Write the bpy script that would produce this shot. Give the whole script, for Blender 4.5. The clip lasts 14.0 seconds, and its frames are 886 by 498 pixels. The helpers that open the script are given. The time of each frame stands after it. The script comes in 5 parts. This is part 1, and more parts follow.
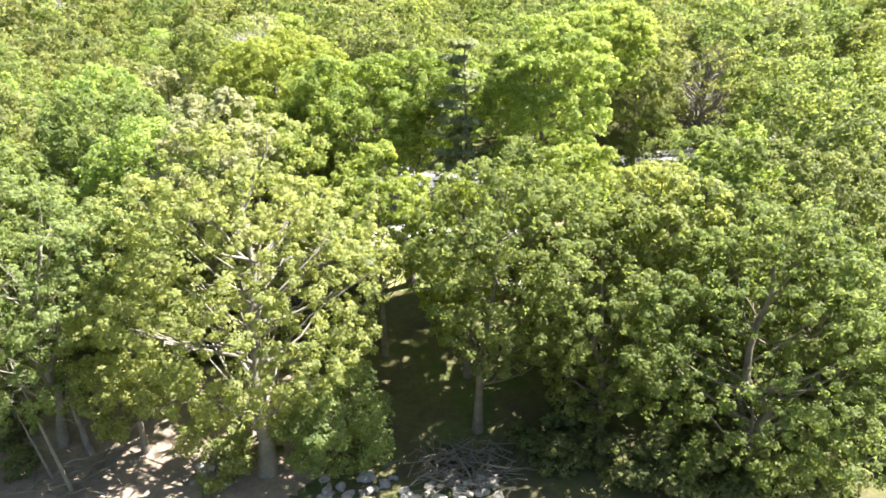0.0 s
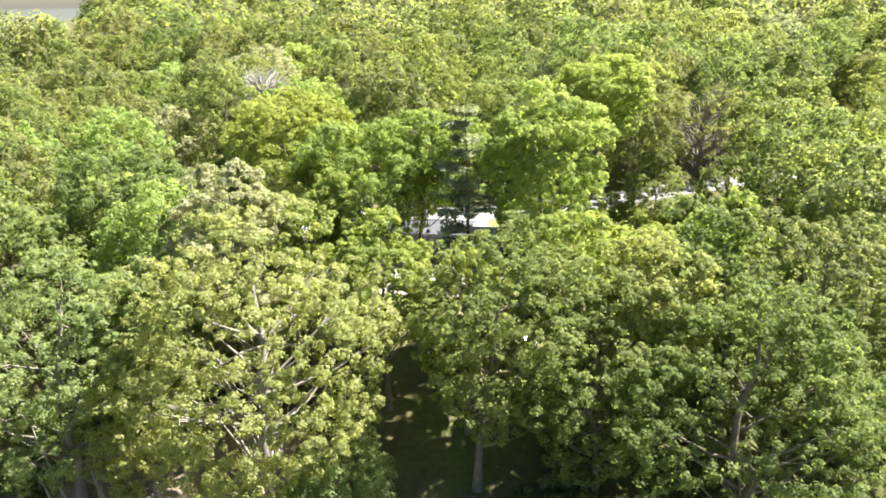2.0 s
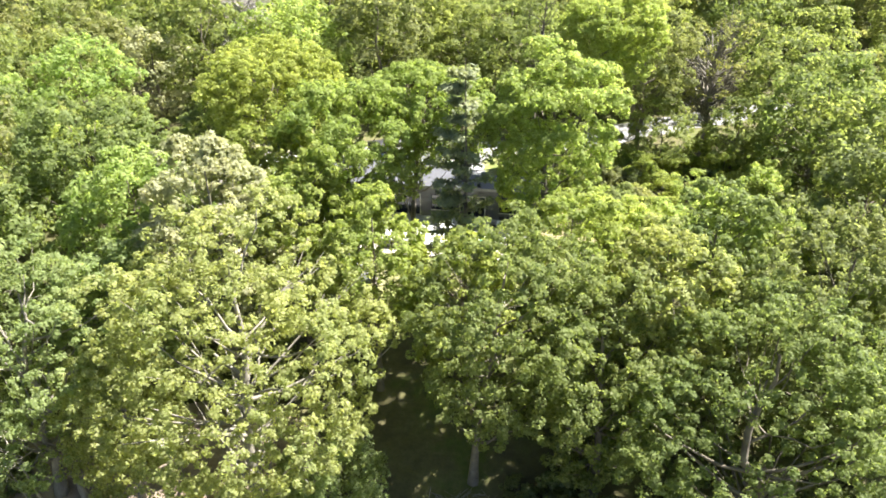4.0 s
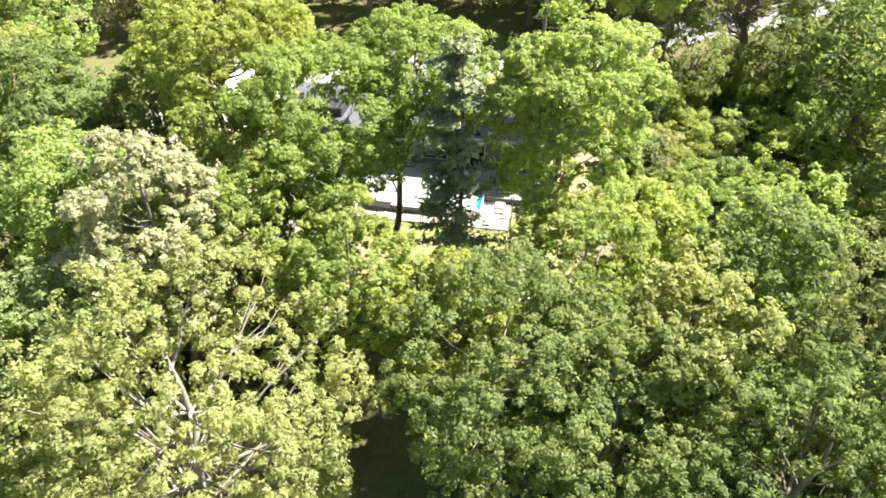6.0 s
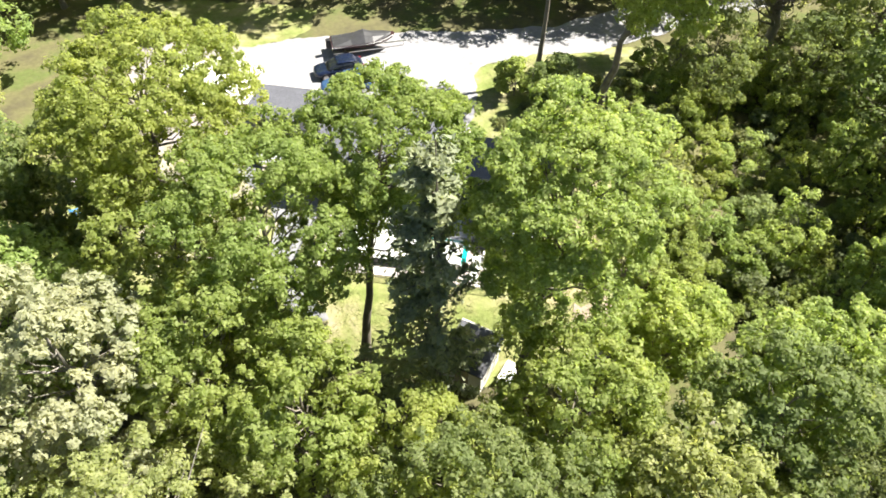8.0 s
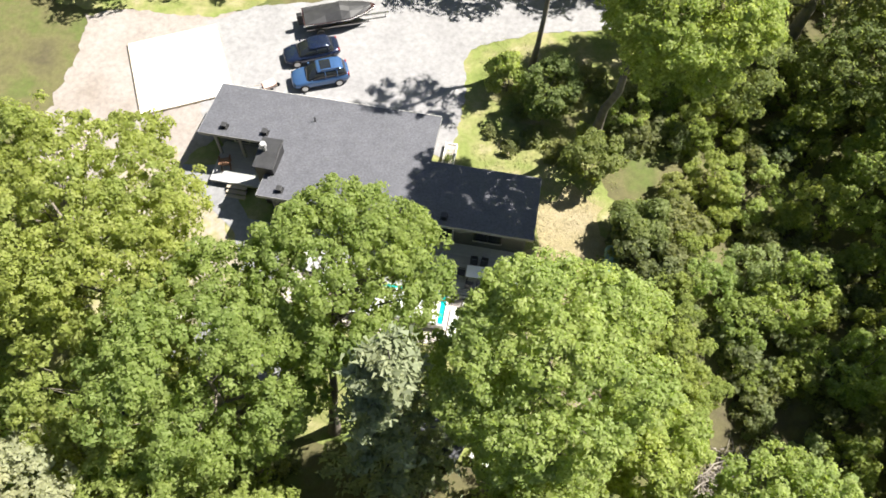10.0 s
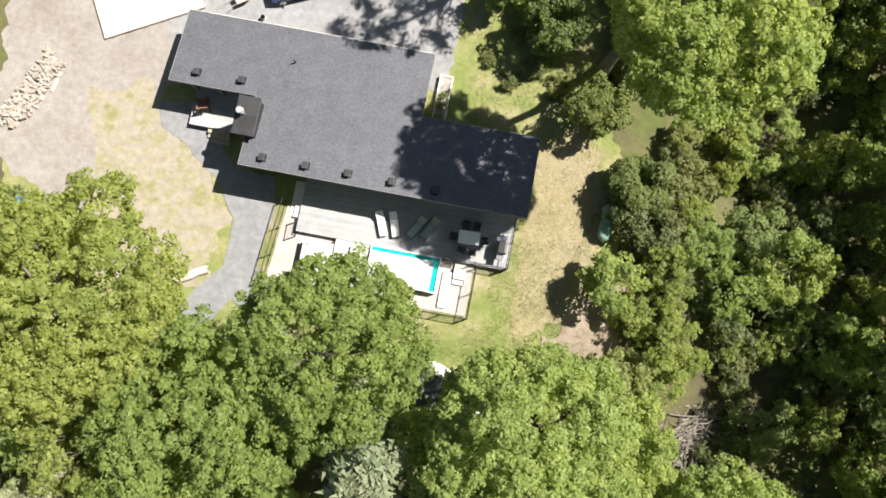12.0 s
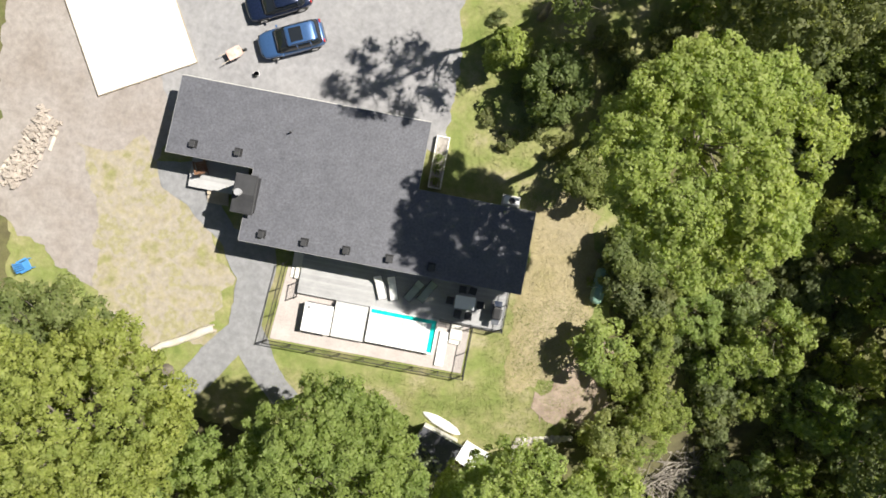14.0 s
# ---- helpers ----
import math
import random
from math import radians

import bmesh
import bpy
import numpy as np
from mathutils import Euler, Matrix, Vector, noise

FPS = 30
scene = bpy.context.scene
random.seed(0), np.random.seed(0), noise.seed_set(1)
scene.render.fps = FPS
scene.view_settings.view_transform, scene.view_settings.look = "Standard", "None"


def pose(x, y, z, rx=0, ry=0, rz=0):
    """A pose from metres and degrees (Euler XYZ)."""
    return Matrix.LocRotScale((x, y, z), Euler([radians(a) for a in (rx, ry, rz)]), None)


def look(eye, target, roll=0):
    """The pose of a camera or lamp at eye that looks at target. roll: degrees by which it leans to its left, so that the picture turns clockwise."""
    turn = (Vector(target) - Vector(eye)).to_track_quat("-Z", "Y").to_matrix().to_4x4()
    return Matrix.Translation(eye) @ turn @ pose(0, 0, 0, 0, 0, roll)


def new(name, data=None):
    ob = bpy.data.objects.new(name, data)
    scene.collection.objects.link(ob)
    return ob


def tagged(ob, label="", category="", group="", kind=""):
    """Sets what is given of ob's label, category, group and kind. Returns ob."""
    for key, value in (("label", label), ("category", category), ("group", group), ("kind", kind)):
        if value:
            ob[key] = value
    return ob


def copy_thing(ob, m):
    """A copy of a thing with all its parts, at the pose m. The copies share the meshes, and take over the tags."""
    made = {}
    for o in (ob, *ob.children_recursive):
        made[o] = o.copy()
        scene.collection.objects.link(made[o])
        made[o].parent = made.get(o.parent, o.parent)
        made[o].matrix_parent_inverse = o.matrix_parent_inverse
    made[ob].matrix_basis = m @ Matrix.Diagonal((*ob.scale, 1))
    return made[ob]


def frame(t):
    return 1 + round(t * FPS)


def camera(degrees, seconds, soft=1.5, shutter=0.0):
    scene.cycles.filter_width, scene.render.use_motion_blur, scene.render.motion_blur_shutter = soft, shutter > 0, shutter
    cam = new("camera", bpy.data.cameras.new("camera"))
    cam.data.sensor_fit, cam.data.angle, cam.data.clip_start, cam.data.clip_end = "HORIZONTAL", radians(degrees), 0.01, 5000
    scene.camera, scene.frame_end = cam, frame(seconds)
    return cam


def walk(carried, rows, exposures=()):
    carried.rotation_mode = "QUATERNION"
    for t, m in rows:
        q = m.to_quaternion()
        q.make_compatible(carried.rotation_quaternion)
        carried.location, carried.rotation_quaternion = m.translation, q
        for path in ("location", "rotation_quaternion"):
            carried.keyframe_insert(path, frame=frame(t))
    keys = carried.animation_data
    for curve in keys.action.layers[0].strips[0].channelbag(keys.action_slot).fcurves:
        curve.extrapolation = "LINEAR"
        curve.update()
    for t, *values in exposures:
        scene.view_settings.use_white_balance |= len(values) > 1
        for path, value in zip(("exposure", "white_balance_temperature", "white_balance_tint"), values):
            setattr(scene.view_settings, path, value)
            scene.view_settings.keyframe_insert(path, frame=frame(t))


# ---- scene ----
cam = camera(61.5, 14.0, soft=1.7)
# seconds, place, turn
PATH = [
    (0, 1.48, 3.57, 20.86, 71.09, 0.96, 1.98),
    (0.5, 1.72, 3.44, 22.10, 71.23, 1.12, 2.20),
    (1, 1.79, 3.37, 23.18, 71.27, 1.11, 2.31),
    (1.5, 1.82, 3.20, 24.30, 71.29, 1.09, 2.41),
    (2, 1.96, 3.05, 25.34, 71.29, 1.11, 2.53),
    (2.5, 1.98, 3.51, 26.44, 71.25, 1.07, 2.56),
    (2.7, 1.94, 3.93, 26.84, 71.02, 1.07, 2.48),
    (4.8, 0.95, 13.25, 31.05, 56.72, -0.29, 1.81),
    (5, 1.02, 14.46, 31.46, 55.62, -0.36, 1.91),
    (5.5, 1.12, 17.44, 32.45, 53.13, -0.43, 2.08),
    (6, 1.19, 20.76, 33.61, 50.52, -0.49, 2.10),
    (6.5, 1.37, 23.91, 34.64, 48.22, -0.46, 2.14),
    (7, 1.55, 27.29, 35.81, 45.70, -0.54, 2.21),
    (7.5, 1.83, 30.35, 36.75, 43.84, -0.45, 2.22),
    (8, 2.10, 33.60, 37.81, 41.67, -0.52, 2.39),
    (8.5, 2.26, 36.63, 38.82, 39.72, -0.80, 2.44),
    (9, 2.47, 40.06, 39.93, 37.33, -0.99, 2.66),
    (9.2, 2.57, 41.42, 40.38, 36.34, -1.02, 2.80),
    (11.3, 3.92, 57.76, 46.48, 12.47, 0.19, 4.30),
    (11.5, 3.84, 59.37, 46.58, 10.54, 0.30, 4.12),
    (12, 3.85, 63.04, 47.10, 6.06, 0.65, 4.14),
    (12.5, 3.79, 66.63, 47.60, 1.79, 0.86, 4.12),
    (13, 3.70, 69.58, 48.01, -1.99, 1.00, 4.12),
    (13.5, 3.70, 72.45, 48.36, -3.10, 1.16, 4.13),
    (14, 3.65, 74.79, 48.61, -3.30, 1.16, 4.10),
]
walk(cam, [(t, pose(*row)) for t, *row in PATH], [(0, 2.4), (2, 2.2), (5, 2.32), (7.5, 1.96), (9, 1.66), (11.5, 1.25), (14, 0.95)])

# ---- light: high sun from the right and ahead, clear sky ----
SUN_AZ, SUN_EL = 24.0, 53.0
sun = new("sun", bpy.data.lights.new("sun", "SUN"))
sun.data.energy, sun.data.angle, sun.data.color = 5.0, radians(0.6), (1.0, 0.95, 0.86)
to_sun = Vector((math.cos(radians(SUN_AZ)) * math.cos(radians(SUN_EL)), math.sin(radians(SUN_AZ)) * math.cos(radians(SUN_EL)), math.sin(radians(SUN_EL))))
sun.matrix_world = look(to_sun * 200, (0, 0, 0))
world = bpy.data.worlds.new("sky")
scene.world = world
world.use_nodes = True
wn = world.node_tree
sky = wn.nodes.new("ShaderNodeTexSky")
sky.sky_type, sky.sun_disc = "NISHITA", False
sky.sun_elevation, sky.sun_rotation = radians(SUN_EL), radians(90 - SUN_AZ)
wn.links.new(sky.outputs[0], wn.nodes["Background"].inputs[0])
wn.nodes["Background"].inputs[1].default_value = 0.037


from mathutils.geometry import delaunay_2d_cdt

# ---- materials ----
class Nodes:
    """A short way to write node trees."""

    def __init__(self, name):
        self.mat = bpy.data.materials.new(name)
        self.mat.use_nodes = True
        self.tree = self.mat.node_tree
        self.bsdf = self.tree.nodes["Principled BSDF"]

    def add(self, kind, **values):
        node = self.tree.nodes.new(kind)
        for key, value in values.items():
            if key in node.inputs:
                node.inputs[key].default_value = value
        return node

    def link(self, a, b):
        self.tree.links.new(a, b)

    def coords(self, world_space=True):
        if world_space:
            return self.add("ShaderNodeNewGeometry").outputs["Position"]
        return self.add("ShaderNodeTexCoord").outputs["Object"]

    def noise(self, scale, detail=4.0, rough=0.6, world_space=True, stretch=None):
        node = self.add("ShaderNodeTexNoise", Scale=scale, Detail=detail, Roughness=rough)
        at = self.coords(world_space)
        if stretch:
            scaler = self.add("ShaderNodeMapping", Scale=stretch)
            self.link(at, scaler.inputs["Vector"])
            at = scaler.outputs[0]
        self.link(at, node.inputs["Vector"])
        return node.outputs["Fac"]

    def ramp(self, fac, stops):
        node = self.add("ShaderNodeValToRGB")
        el = node.color_ramp.elements
        while len(el) < len(stops):
            el.new(0.5)
        for e, (at, col) in zip(el, stops):
            e.position, e.color = at, (*col, 1) if len(col) == 3 else col
        self.link(fac, node.inputs[0])
        return node.outputs[0]

    def mix(self, fac, a, b, mode="MIX"):
        node = self.tree.nodes.new("ShaderNodeMix")
        node.data_type, node.blend_type = "RGBA", mode
        for value, at in ((fac, 0), (a, 6), (b, 7)):
            if hasattr(value, "is_output"):
                self.link(value, node.inputs[at])
            else:
                node.inputs[at].default_value = value if at == 0 else (*value, 1)
        return node.outputs[2]

    def bump(self, fac, strength=0.4, distance=0.02):
        node = self.add("ShaderNodeBump", Strength=strength, Distance=distance)
        self.link(fac, node.inputs["Height"])
        self.link(node.outputs[0], self.bsdf.inputs["Normal"])


def surface(name, low, high, rough=0.8, fine=18.0, coarse=1.2, bump=0.3, metal=0.0, world_space=True, spread=0.12, stretch=None):
    """A plain worn surface: colour between two tones at two scales, with fine relief."""
    n = Nodes(name)
    big = n.ramp(n.noise(coarse, world_space=world_space), [(0.3, low), (0.7, high)])
    small = n.noise(fine, 5.0, 0.7, world_space, stretch)
    tone = n.ramp(small, [(0.25, (1 - spread * 2,) * 3), (0.75, (1 + spread,) * 3)])
    rand = n.add("ShaderNodeObjectInfo").outputs["Random"]
    vary = n.ramp(rand, [(0, (0.9,) * 3), (1, (1.08,) * 3)])
    col = n.mix(1.0, n.mix(1.0, big, tone, "MULTIPLY"), vary, "MULTIPLY")
    n.link(col, n.bsdf.inputs["Base Color"])
    n.bsdf.inputs["Roughness"].default_value = rough
    n.bsdf.inputs["Metallic"].default_value = metal
    if bump:
        n.bump(small, bump)
    return n.mat


def leaf_material(name, dark, mid, light, through_col=0.35):
    n = Nodes(name)
    geo = n.add("ShaderNodeNewGeometry")
    island = geo.outputs["Random Per Island"]
    rand = n.add("ShaderNodeObjectInfo").outputs["Random"]
    patch = n.noise(0.35, 3.0, 0.6)
    dark, light = ([a * 0.6 + b * 0.4 for a, b in zip(tone, mid)] for tone in (dark, light))
    col = n.ramp(island, [(0.0, dark), (0.45, mid), (1.0, light)])
    tint = n.ramp(patch, [(0.3, (0.79, 0.84, 0.9)), (0.7, (1.05, 1.02, 1.06))])
    col = n.mix(1.0, col, tint, "MULTIPLY")
    each = n.ramp(rand, [(0.0, (0.84, 0.92, 0.92)), (0.5, (1, 1, 1)), (1.0, (1.07, 1.04, 0.95))])
    col = n.mix(1.0, col, each, "MULTIPLY")
    n.link(col, n.bsdf.inputs["Base Color"])
    n.bsdf.inputs["Roughness"].default_value = 0.6
    n.bsdf.inputs["Specular IOR Level"].default_value = 0.18
    trans = n.add("ShaderNodeBsdfTranslucent")
    warm = n.mix(1.0, col, (1.38, 1.38, 0.82), "MULTIPLY")
    n.link(warm, trans.inputs["Color"])
    both = n.add("ShaderNodeMixShader")
    both.inputs[0].default_value = through_col
    n.link(n.bsdf.outputs[0], both.inputs[1])
    n.link(trans.outputs[0], both.inputs[2])
    n.link(both.outputs[0], n.tree.nodes["Material Output"].inputs["Surface"])
    return n.mat


LEAF = {
    "cottonwood": leaf_material("leaf_cottonwood", (0.194, 0.221, 0.082), (0.346, 0.381, 0.157), (0.517, 0.536, 0.286), 0.62),
    "maple": leaf_material("leaf_maple", (0.199, 0.258, 0.073), (0.349, 0.419, 0.133), (0.517, 0.569, 0.268), 0.62),
    "oak": leaf_material("leaf_oak", (0.133, 0.168, 0.055), (0.237, 0.280, 0.099), (0.362, 0.393, 0.191), 0.62),
    "young_oak": leaf_material("leaf_young_oak", (0.185, 0.226, 0.058), (0.325, 0.372, 0.106), (0.482, 0.516, 0.207), 0.62),
    "silver": leaf_material("leaf_silver", (0.24, 0.25, 0.14), (0.37, 0.38, 0.23), (0.5, 0.51, 0.34), 0.5),
    "pine": leaf_material("needle_pine", (0.18, 0.205, 0.115), (0.28, 0.31, 0.18), (0.4, 0.425, 0.26), 0.4),
    "woods": leaf_material("leaf_woods", (0.138, 0.160, 0.065), (0.254, 0.273, 0.111), (0.384, 0.386, 0.210), 0.62),
    "grass": leaf_material("grass_blade", (0.12, 0.15, 0.04), (0.22, 0.24, 0.08), (0.36, 0.33, 0.16), 0.3),
    "straw": leaf_material("dry_blade", (0.24, 0.2, 0.11), (0.36, 0.3, 0.18), (0.48, 0.42, 0.28), 0.2),
    "bush": leaf_material("leaf_bush", (0.129, 0.149, 0.064), (0.234, 0.258, 0.113), (0.374, 0.381, 0.209), 0.62),
}
BARK = surface("bark", (0.12, 0.1, 0.08), (0.24, 0.21, 0.17), 0.9, 14, 1.5, 0.8, stretch=(1, 1, 0.2))
PALE_BARK = surface("pale_bark", (0.17, 0.155, 0.13), (0.33, 0.3, 0.26), 0.9, 14, 1.5, 0.6, stretch=(1, 1, 0.2))
DEAD_BARK = surface("dead_bark", (0.3, 0.28, 0.27), (0.46, 0.43, 0.41), 0.9, 14, 1.5, 0.6, stretch=(1, 1, 0.2))
SHINGLE = surface("shingle", (0.083, 0.085, 0.099), (0.107, 0.109, 0.126), 0.6, 7.0, 1.0, 0.5, spread=0.25)
SIDING = surface("siding", (0.13, 0.13, 0.135), (0.18, 0.18, 0.185), 0.7, 20, 0.8, 0.2)
FASCIA = surface("fascia", (0.2, 0.2, 0.205), (0.26, 0.26, 0.265), 0.6, 20, 0.8, 0.1)
WHITE = surface("white_shell", (0.74, 0.74, 0.73), (0.82, 0.82, 0.81), 0.45, 8, 0.7, 0.05, spread=0.03)
WHITE_METAL = surface("white_metal_roof", (0.72, 0.72, 0.71), (0.8, 0.8, 0.79), 0.4, 6, 0.5, 0.05, spread=0.03)
CREAM = surface("cream_trim", (0.6, 0.58, 0.53), (0.7, 0.68, 0.63), 0.6, 10, 0.7, 0.1, spread=0.05)
DECK = surface("grey_deck_board", (0.33, 0.33, 0.335), (0.42, 0.42, 0.425), 0.75, 12, 0.9, 0.2, stretch=(0.3, 4, 1))
PALE_DECK = surface("bleached_deck_board", (0.5, 0.5, 0.49), (0.6, 0.6, 0.59), 0.75, 12, 0.9, 0.2, stretch=(0.3, 4, 1))
PAVER = surface("beige_paver", (0.36, 0.32, 0.3), (0.44, 0.395, 0.375), 0.85, 9, 0.8, 0.3)
WOOD = surface("weathered_wood", (0.32, 0.27, 0.21), (0.45, 0.39, 0.31), 0.85, 14, 1.0, 0.4, stretch=(0.3, 3, 3))
BROWN_WOOD = surface("brown_wood", (0.17, 0.085, 0.05), (0.26, 0.14, 0.08), 0.7, 14, 1.0, 0.3)
BLACK = surface("black_metal", (0.015, 0.015, 0.016), (0.03, 0.03, 0.032), 0.45, 30, 2, 0.05)
DARK_PLASTIC = surface("dark_plastic", (0.03, 0.03, 0.032), (0.05, 0.05, 0.053), 0.5, 25, 2, 0.1)
STEEL = surface("steel", (0.5, 0.5, 0.5), (0.62, 0.62, 0.62), 0.3, 20, 2, 0.03, metal=1.0)
TANK = surface("green_tank_paint", (0.16, 0.27, 0.22), (0.21, 0.33, 0.27), 0.5, 9, 1.5, 0.1)
CUSHION = surface("green_grey_sling", (0.3, 0.36, 0.33), (0.38, 0.44, 0.4), 0.8, 30, 2, 0.2)
CONCRETE = surface("concrete", (0.42, 0.41, 0.39), (0.55, 0.54, 0.51), 0.9, 12, 0.7, 0.3)
STONE = surface("field_stone", (0.3, 0.27, 0.24), (0.52, 0.48, 0.43), 0.9, 6, 1.5, 0.6, world_space=True)
FIREWOOD = surface("split_firewood", (0.3, 0.26, 0.225), (0.48, 0.42, 0.37), 0.9, 9, 2.0, 0.5)
DEADWOOD = surface("dead_wood", (0.16, 0.14, 0.12), (0.3, 0.27, 0.23), 0.95, 12, 1.2, 0.6)
LOGWOOD = surface("bare_log", (0.45, 0.4, 0.33), (0.62, 0.57, 0.49), 0.85, 10, 1.2, 0.4)
RUBBER = surface("rubber", (0.012, 0.012, 0.012), (0.025, 0.025, 0.025), 0.8, 30, 2, 0.2)
BLUE_PLASTIC = surface("blue_plastic", (0.06, 0.22, 0.5), (0.08, 0.28, 0.6), 0.5, 10, 1, 0.05)
RED_PAINT = surface("red_paint", (0.34, 0.05, 0.04), (0.45, 0.09, 0.07), 0.5, 10, 1, 0.05)
PINK_CLOTH = surface("faded_red_cloth", (0.5, 0.3, 0.25), (0.68, 0.55, 0.5), 0.9, 9, 2, 0.3)


def paint(name, colour, rough=0.25):
    n = Nodes(name)
    n.bsdf.inputs["Base Color"].default_value = (*colour, 1)
    n.bsdf.inputs["Roughness"].default_value = rough
    n.bsdf.inputs["Coat Weight"].default_value = 0.6
    n.bsdf.inputs["Metallic"].default_value = 0.35
    dust = n.noise(14.0, 5.0, 0.7, False)
    n.link(n.ramp(dust, [(0.35, (rough,) * 3), (0.8, (rough + 0.18,) * 3)]), n.bsdf.inputs["Roughness"])
    return n.mat


BLUE_CAR = paint("light_blue_car_paint", (0.05, 0.115, 0.26))
NAVY_CAR = paint("dark_blue_car_paint", (0.012, 0.02, 0.05), 0.2)
GALVANISED = surface("galvanised_steel", (0.42, 0.42, 0.43), (0.5, 0.5, 0.51), 0.45, 20, 2, 0.03, metal=0.25)
HULL = paint("dark_hull_paint", (0.075, 0.04, 0.042), 0.25)
TAIL = paint("red_lamp_lens", (0.4, 0.02, 0.02), 0.2)


def glass(name, colour, rough=0.05):
    n = Nodes(name)
    n.bsdf.inputs["Base Color"].default_value = (*colour, 1)
    n.bsdf.inputs["Roughness"].default_value = rough
    n.bsdf.inputs["Specular IOR Level"].default_value = 0.7
    return n.mat


GLASS = glass("dark_window_glass", (0.015, 0.018, 0.022))


def water_material():
    n = Nodes("pool_water")
    ripple = n.noise(5.0, 3.0, 0.5)
    n.link(n.ramp(ripple, [(0.3, (0.0, 0.4, 0.37)), (0.7, (0.02, 0.55, 0.5))]), n.bsdf.inputs["Base Color"])
    n.bsdf.inputs["Roughness"].default_value = 0.04
    n.bump(ripple, 0.15)
    return n.mat


WATER = water_material()


def lake_material():
    n = Nodes("lake_water")
    ripple = n.noise(1.4, 4.0, 0.6)
    n.bsdf.inputs["Base Color"].default_value = (0.05, 0.08, 0.09, 1)
    n.bsdf.inputs["Roughness"].default_value = 0.08
    n.bump(ripple, 0.2, 0.05)
    return n.mat


def earth(name, stops, spots, fine=9.0, coarse=0.22, bump=0.7):
    """Ground: patches by a slow noise, specks by a fine one."""
    n = Nodes(name)
    slow = n.noise(coarse, 6.0, 0.62)
    col = n.ramp(slow, stops)
    mid = n.noise(2.2, 5.0, 0.7)
    quick = n.noise(fine, 6.0, 0.75)
    col = n.mix(1.0, col, n.ramp(mid, [(0.3, (0.78,) * 3), (0.7, (1.15,) * 3)]), "MULTIPLY")
    col = n.mix(n.ramp(quick, [(0.52, (0, 0, 0)), (0.72, (0.75,) * 3)]), col, spots)
    n.link(col, n.bsdf.inputs["Base Color"])
    n.bsdf.inputs["Roughness"].default_value = 0.95
    n.bsdf.inputs["Specular IOR Level"].default_value = 0.2
    n.bump(quick, bump, 0.05)
    return n.mat


FOREST_FLOOR = earth("forest_floor", [(0.3, (0.080, 0.068, 0.044)), (0.5, (0.128, 0.120, 0.056)), (0.62, (0.096, 0.120, 0.036)), (0.75, (0.160, 0.136, 0.088))], (0.056, 0.072, 0.024))
LAWN = earth("lawn", [(0.28, (0.13, 0.17, 0.045)), (0.42, (0.19, 0.22, 0.07)), (0.55, (0.255, 0.25, 0.11)), (0.68, (0.34, 0.3, 0.19))], (0.12, 0.16, 0.045), 20, 0.4)
DRY_GRASS = earth("dry_grass", [(0.18, (0.36, 0.31, 0.24)), (0.3, (0.216, 0.200, 0.080)), (0.5, (0.320, 0.272, 0.160)), (0.7, (0.368, 0.312, 0.216))], (0.2, 0.19, 0.09), 20)
DIRT = earth("sandy_dirt", [(0.3, (0.24, 0.208, 0.186)), (0.5, (0.29, 0.26, 0.242)), (0.7, (0.315, 0.29, 0.275))], (0.225, 0.2, 0.18), 10, 0.3, 0.4)
GRAVEL = earth("grey_gravel", [(0.3, (0.238, 0.234, 0.240)), (0.5, (0.272, 0.268, 0.274)), (0.7, (0.300, 0.294, 0.298))], (0.205, 0.202, 0.206), 16, 0.3, 0.5)
PATH_GRAVEL = earth("path_gravel", [(0.3, (0.208, 0.210, 0.218)), (0.7, (0.262, 0.262, 0.270))], (0.172, 0.174, 0.180), 18, 0.4, 0.5)
YARD_GRASS = earth("thin_yard_grass", [(0.34, (0.225, 0.22, 0.1)), (0.43, (0.305, 0.27, 0.19)), (0.5, (0.315, 0.28, 0.24)), (0.57, (0.27, 0.25, 0.14)), (0.66, (0.325, 0.29, 0.245))], (0.245, 0.225, 0.12), 22, 0.45, 0.4)
STRAW = earth("fallen_needles", [(0.3, (0.25, 0.185, 0.145)), (0.5, (0.33, 0.26, 0.215)), (0.7, (0.27, 0.235, 0.15))], (0.17, 0.145, 0.08), 14, 0.8, 0.8)


# ---- mesh helpers ----
def part(name, bm, material, parent=None, label="", smooth=False):
    """Links a bmesh as one mesh object under a thing or part."""
    me = bpy.data.meshes.new(name)
    bm.to_mesh(me)
    bm.free()
    me.materials.append(material)
    if smooth:
        me.polygons.foreach_set("use_smooth", [True] * len(me.polygons))
    ob = new(name, me)
    ob.parent = parent
    return tagged(ob, label=label)


def thing(name, m, label, category, group="", kind=""):
    ob = new(name)
    ob.empty_display_size = 0.3
    ob.matrix_basis = m
    return tagged(ob, label, category, group, kind)


def box(bm, x0, y0, z0, x1, y1, z1, bevel=0.0, m=None):
    """A box between two corners, edges bevelled."""
    made = bmesh.ops.create_cube(bm, size=1.0)["verts"]
    at = Matrix.Translation(((x0 + x1) / 2, (y0 + y1) / 2, (z0 + z1) / 2)) @ Matrix.Diagonal((x1 - x0, y1 - y0, z1 - z0, 1))
    bmesh.ops.transform(bm, matrix=(m or Matrix()) @ at, verts=made)
    if bevel:
        edges = list({e for v in made for e in v.link_edges})
        bmesh.ops.bevel(bm, geom=edges, offset=bevel, segments=2, affect="EDGES", profile=0.6)


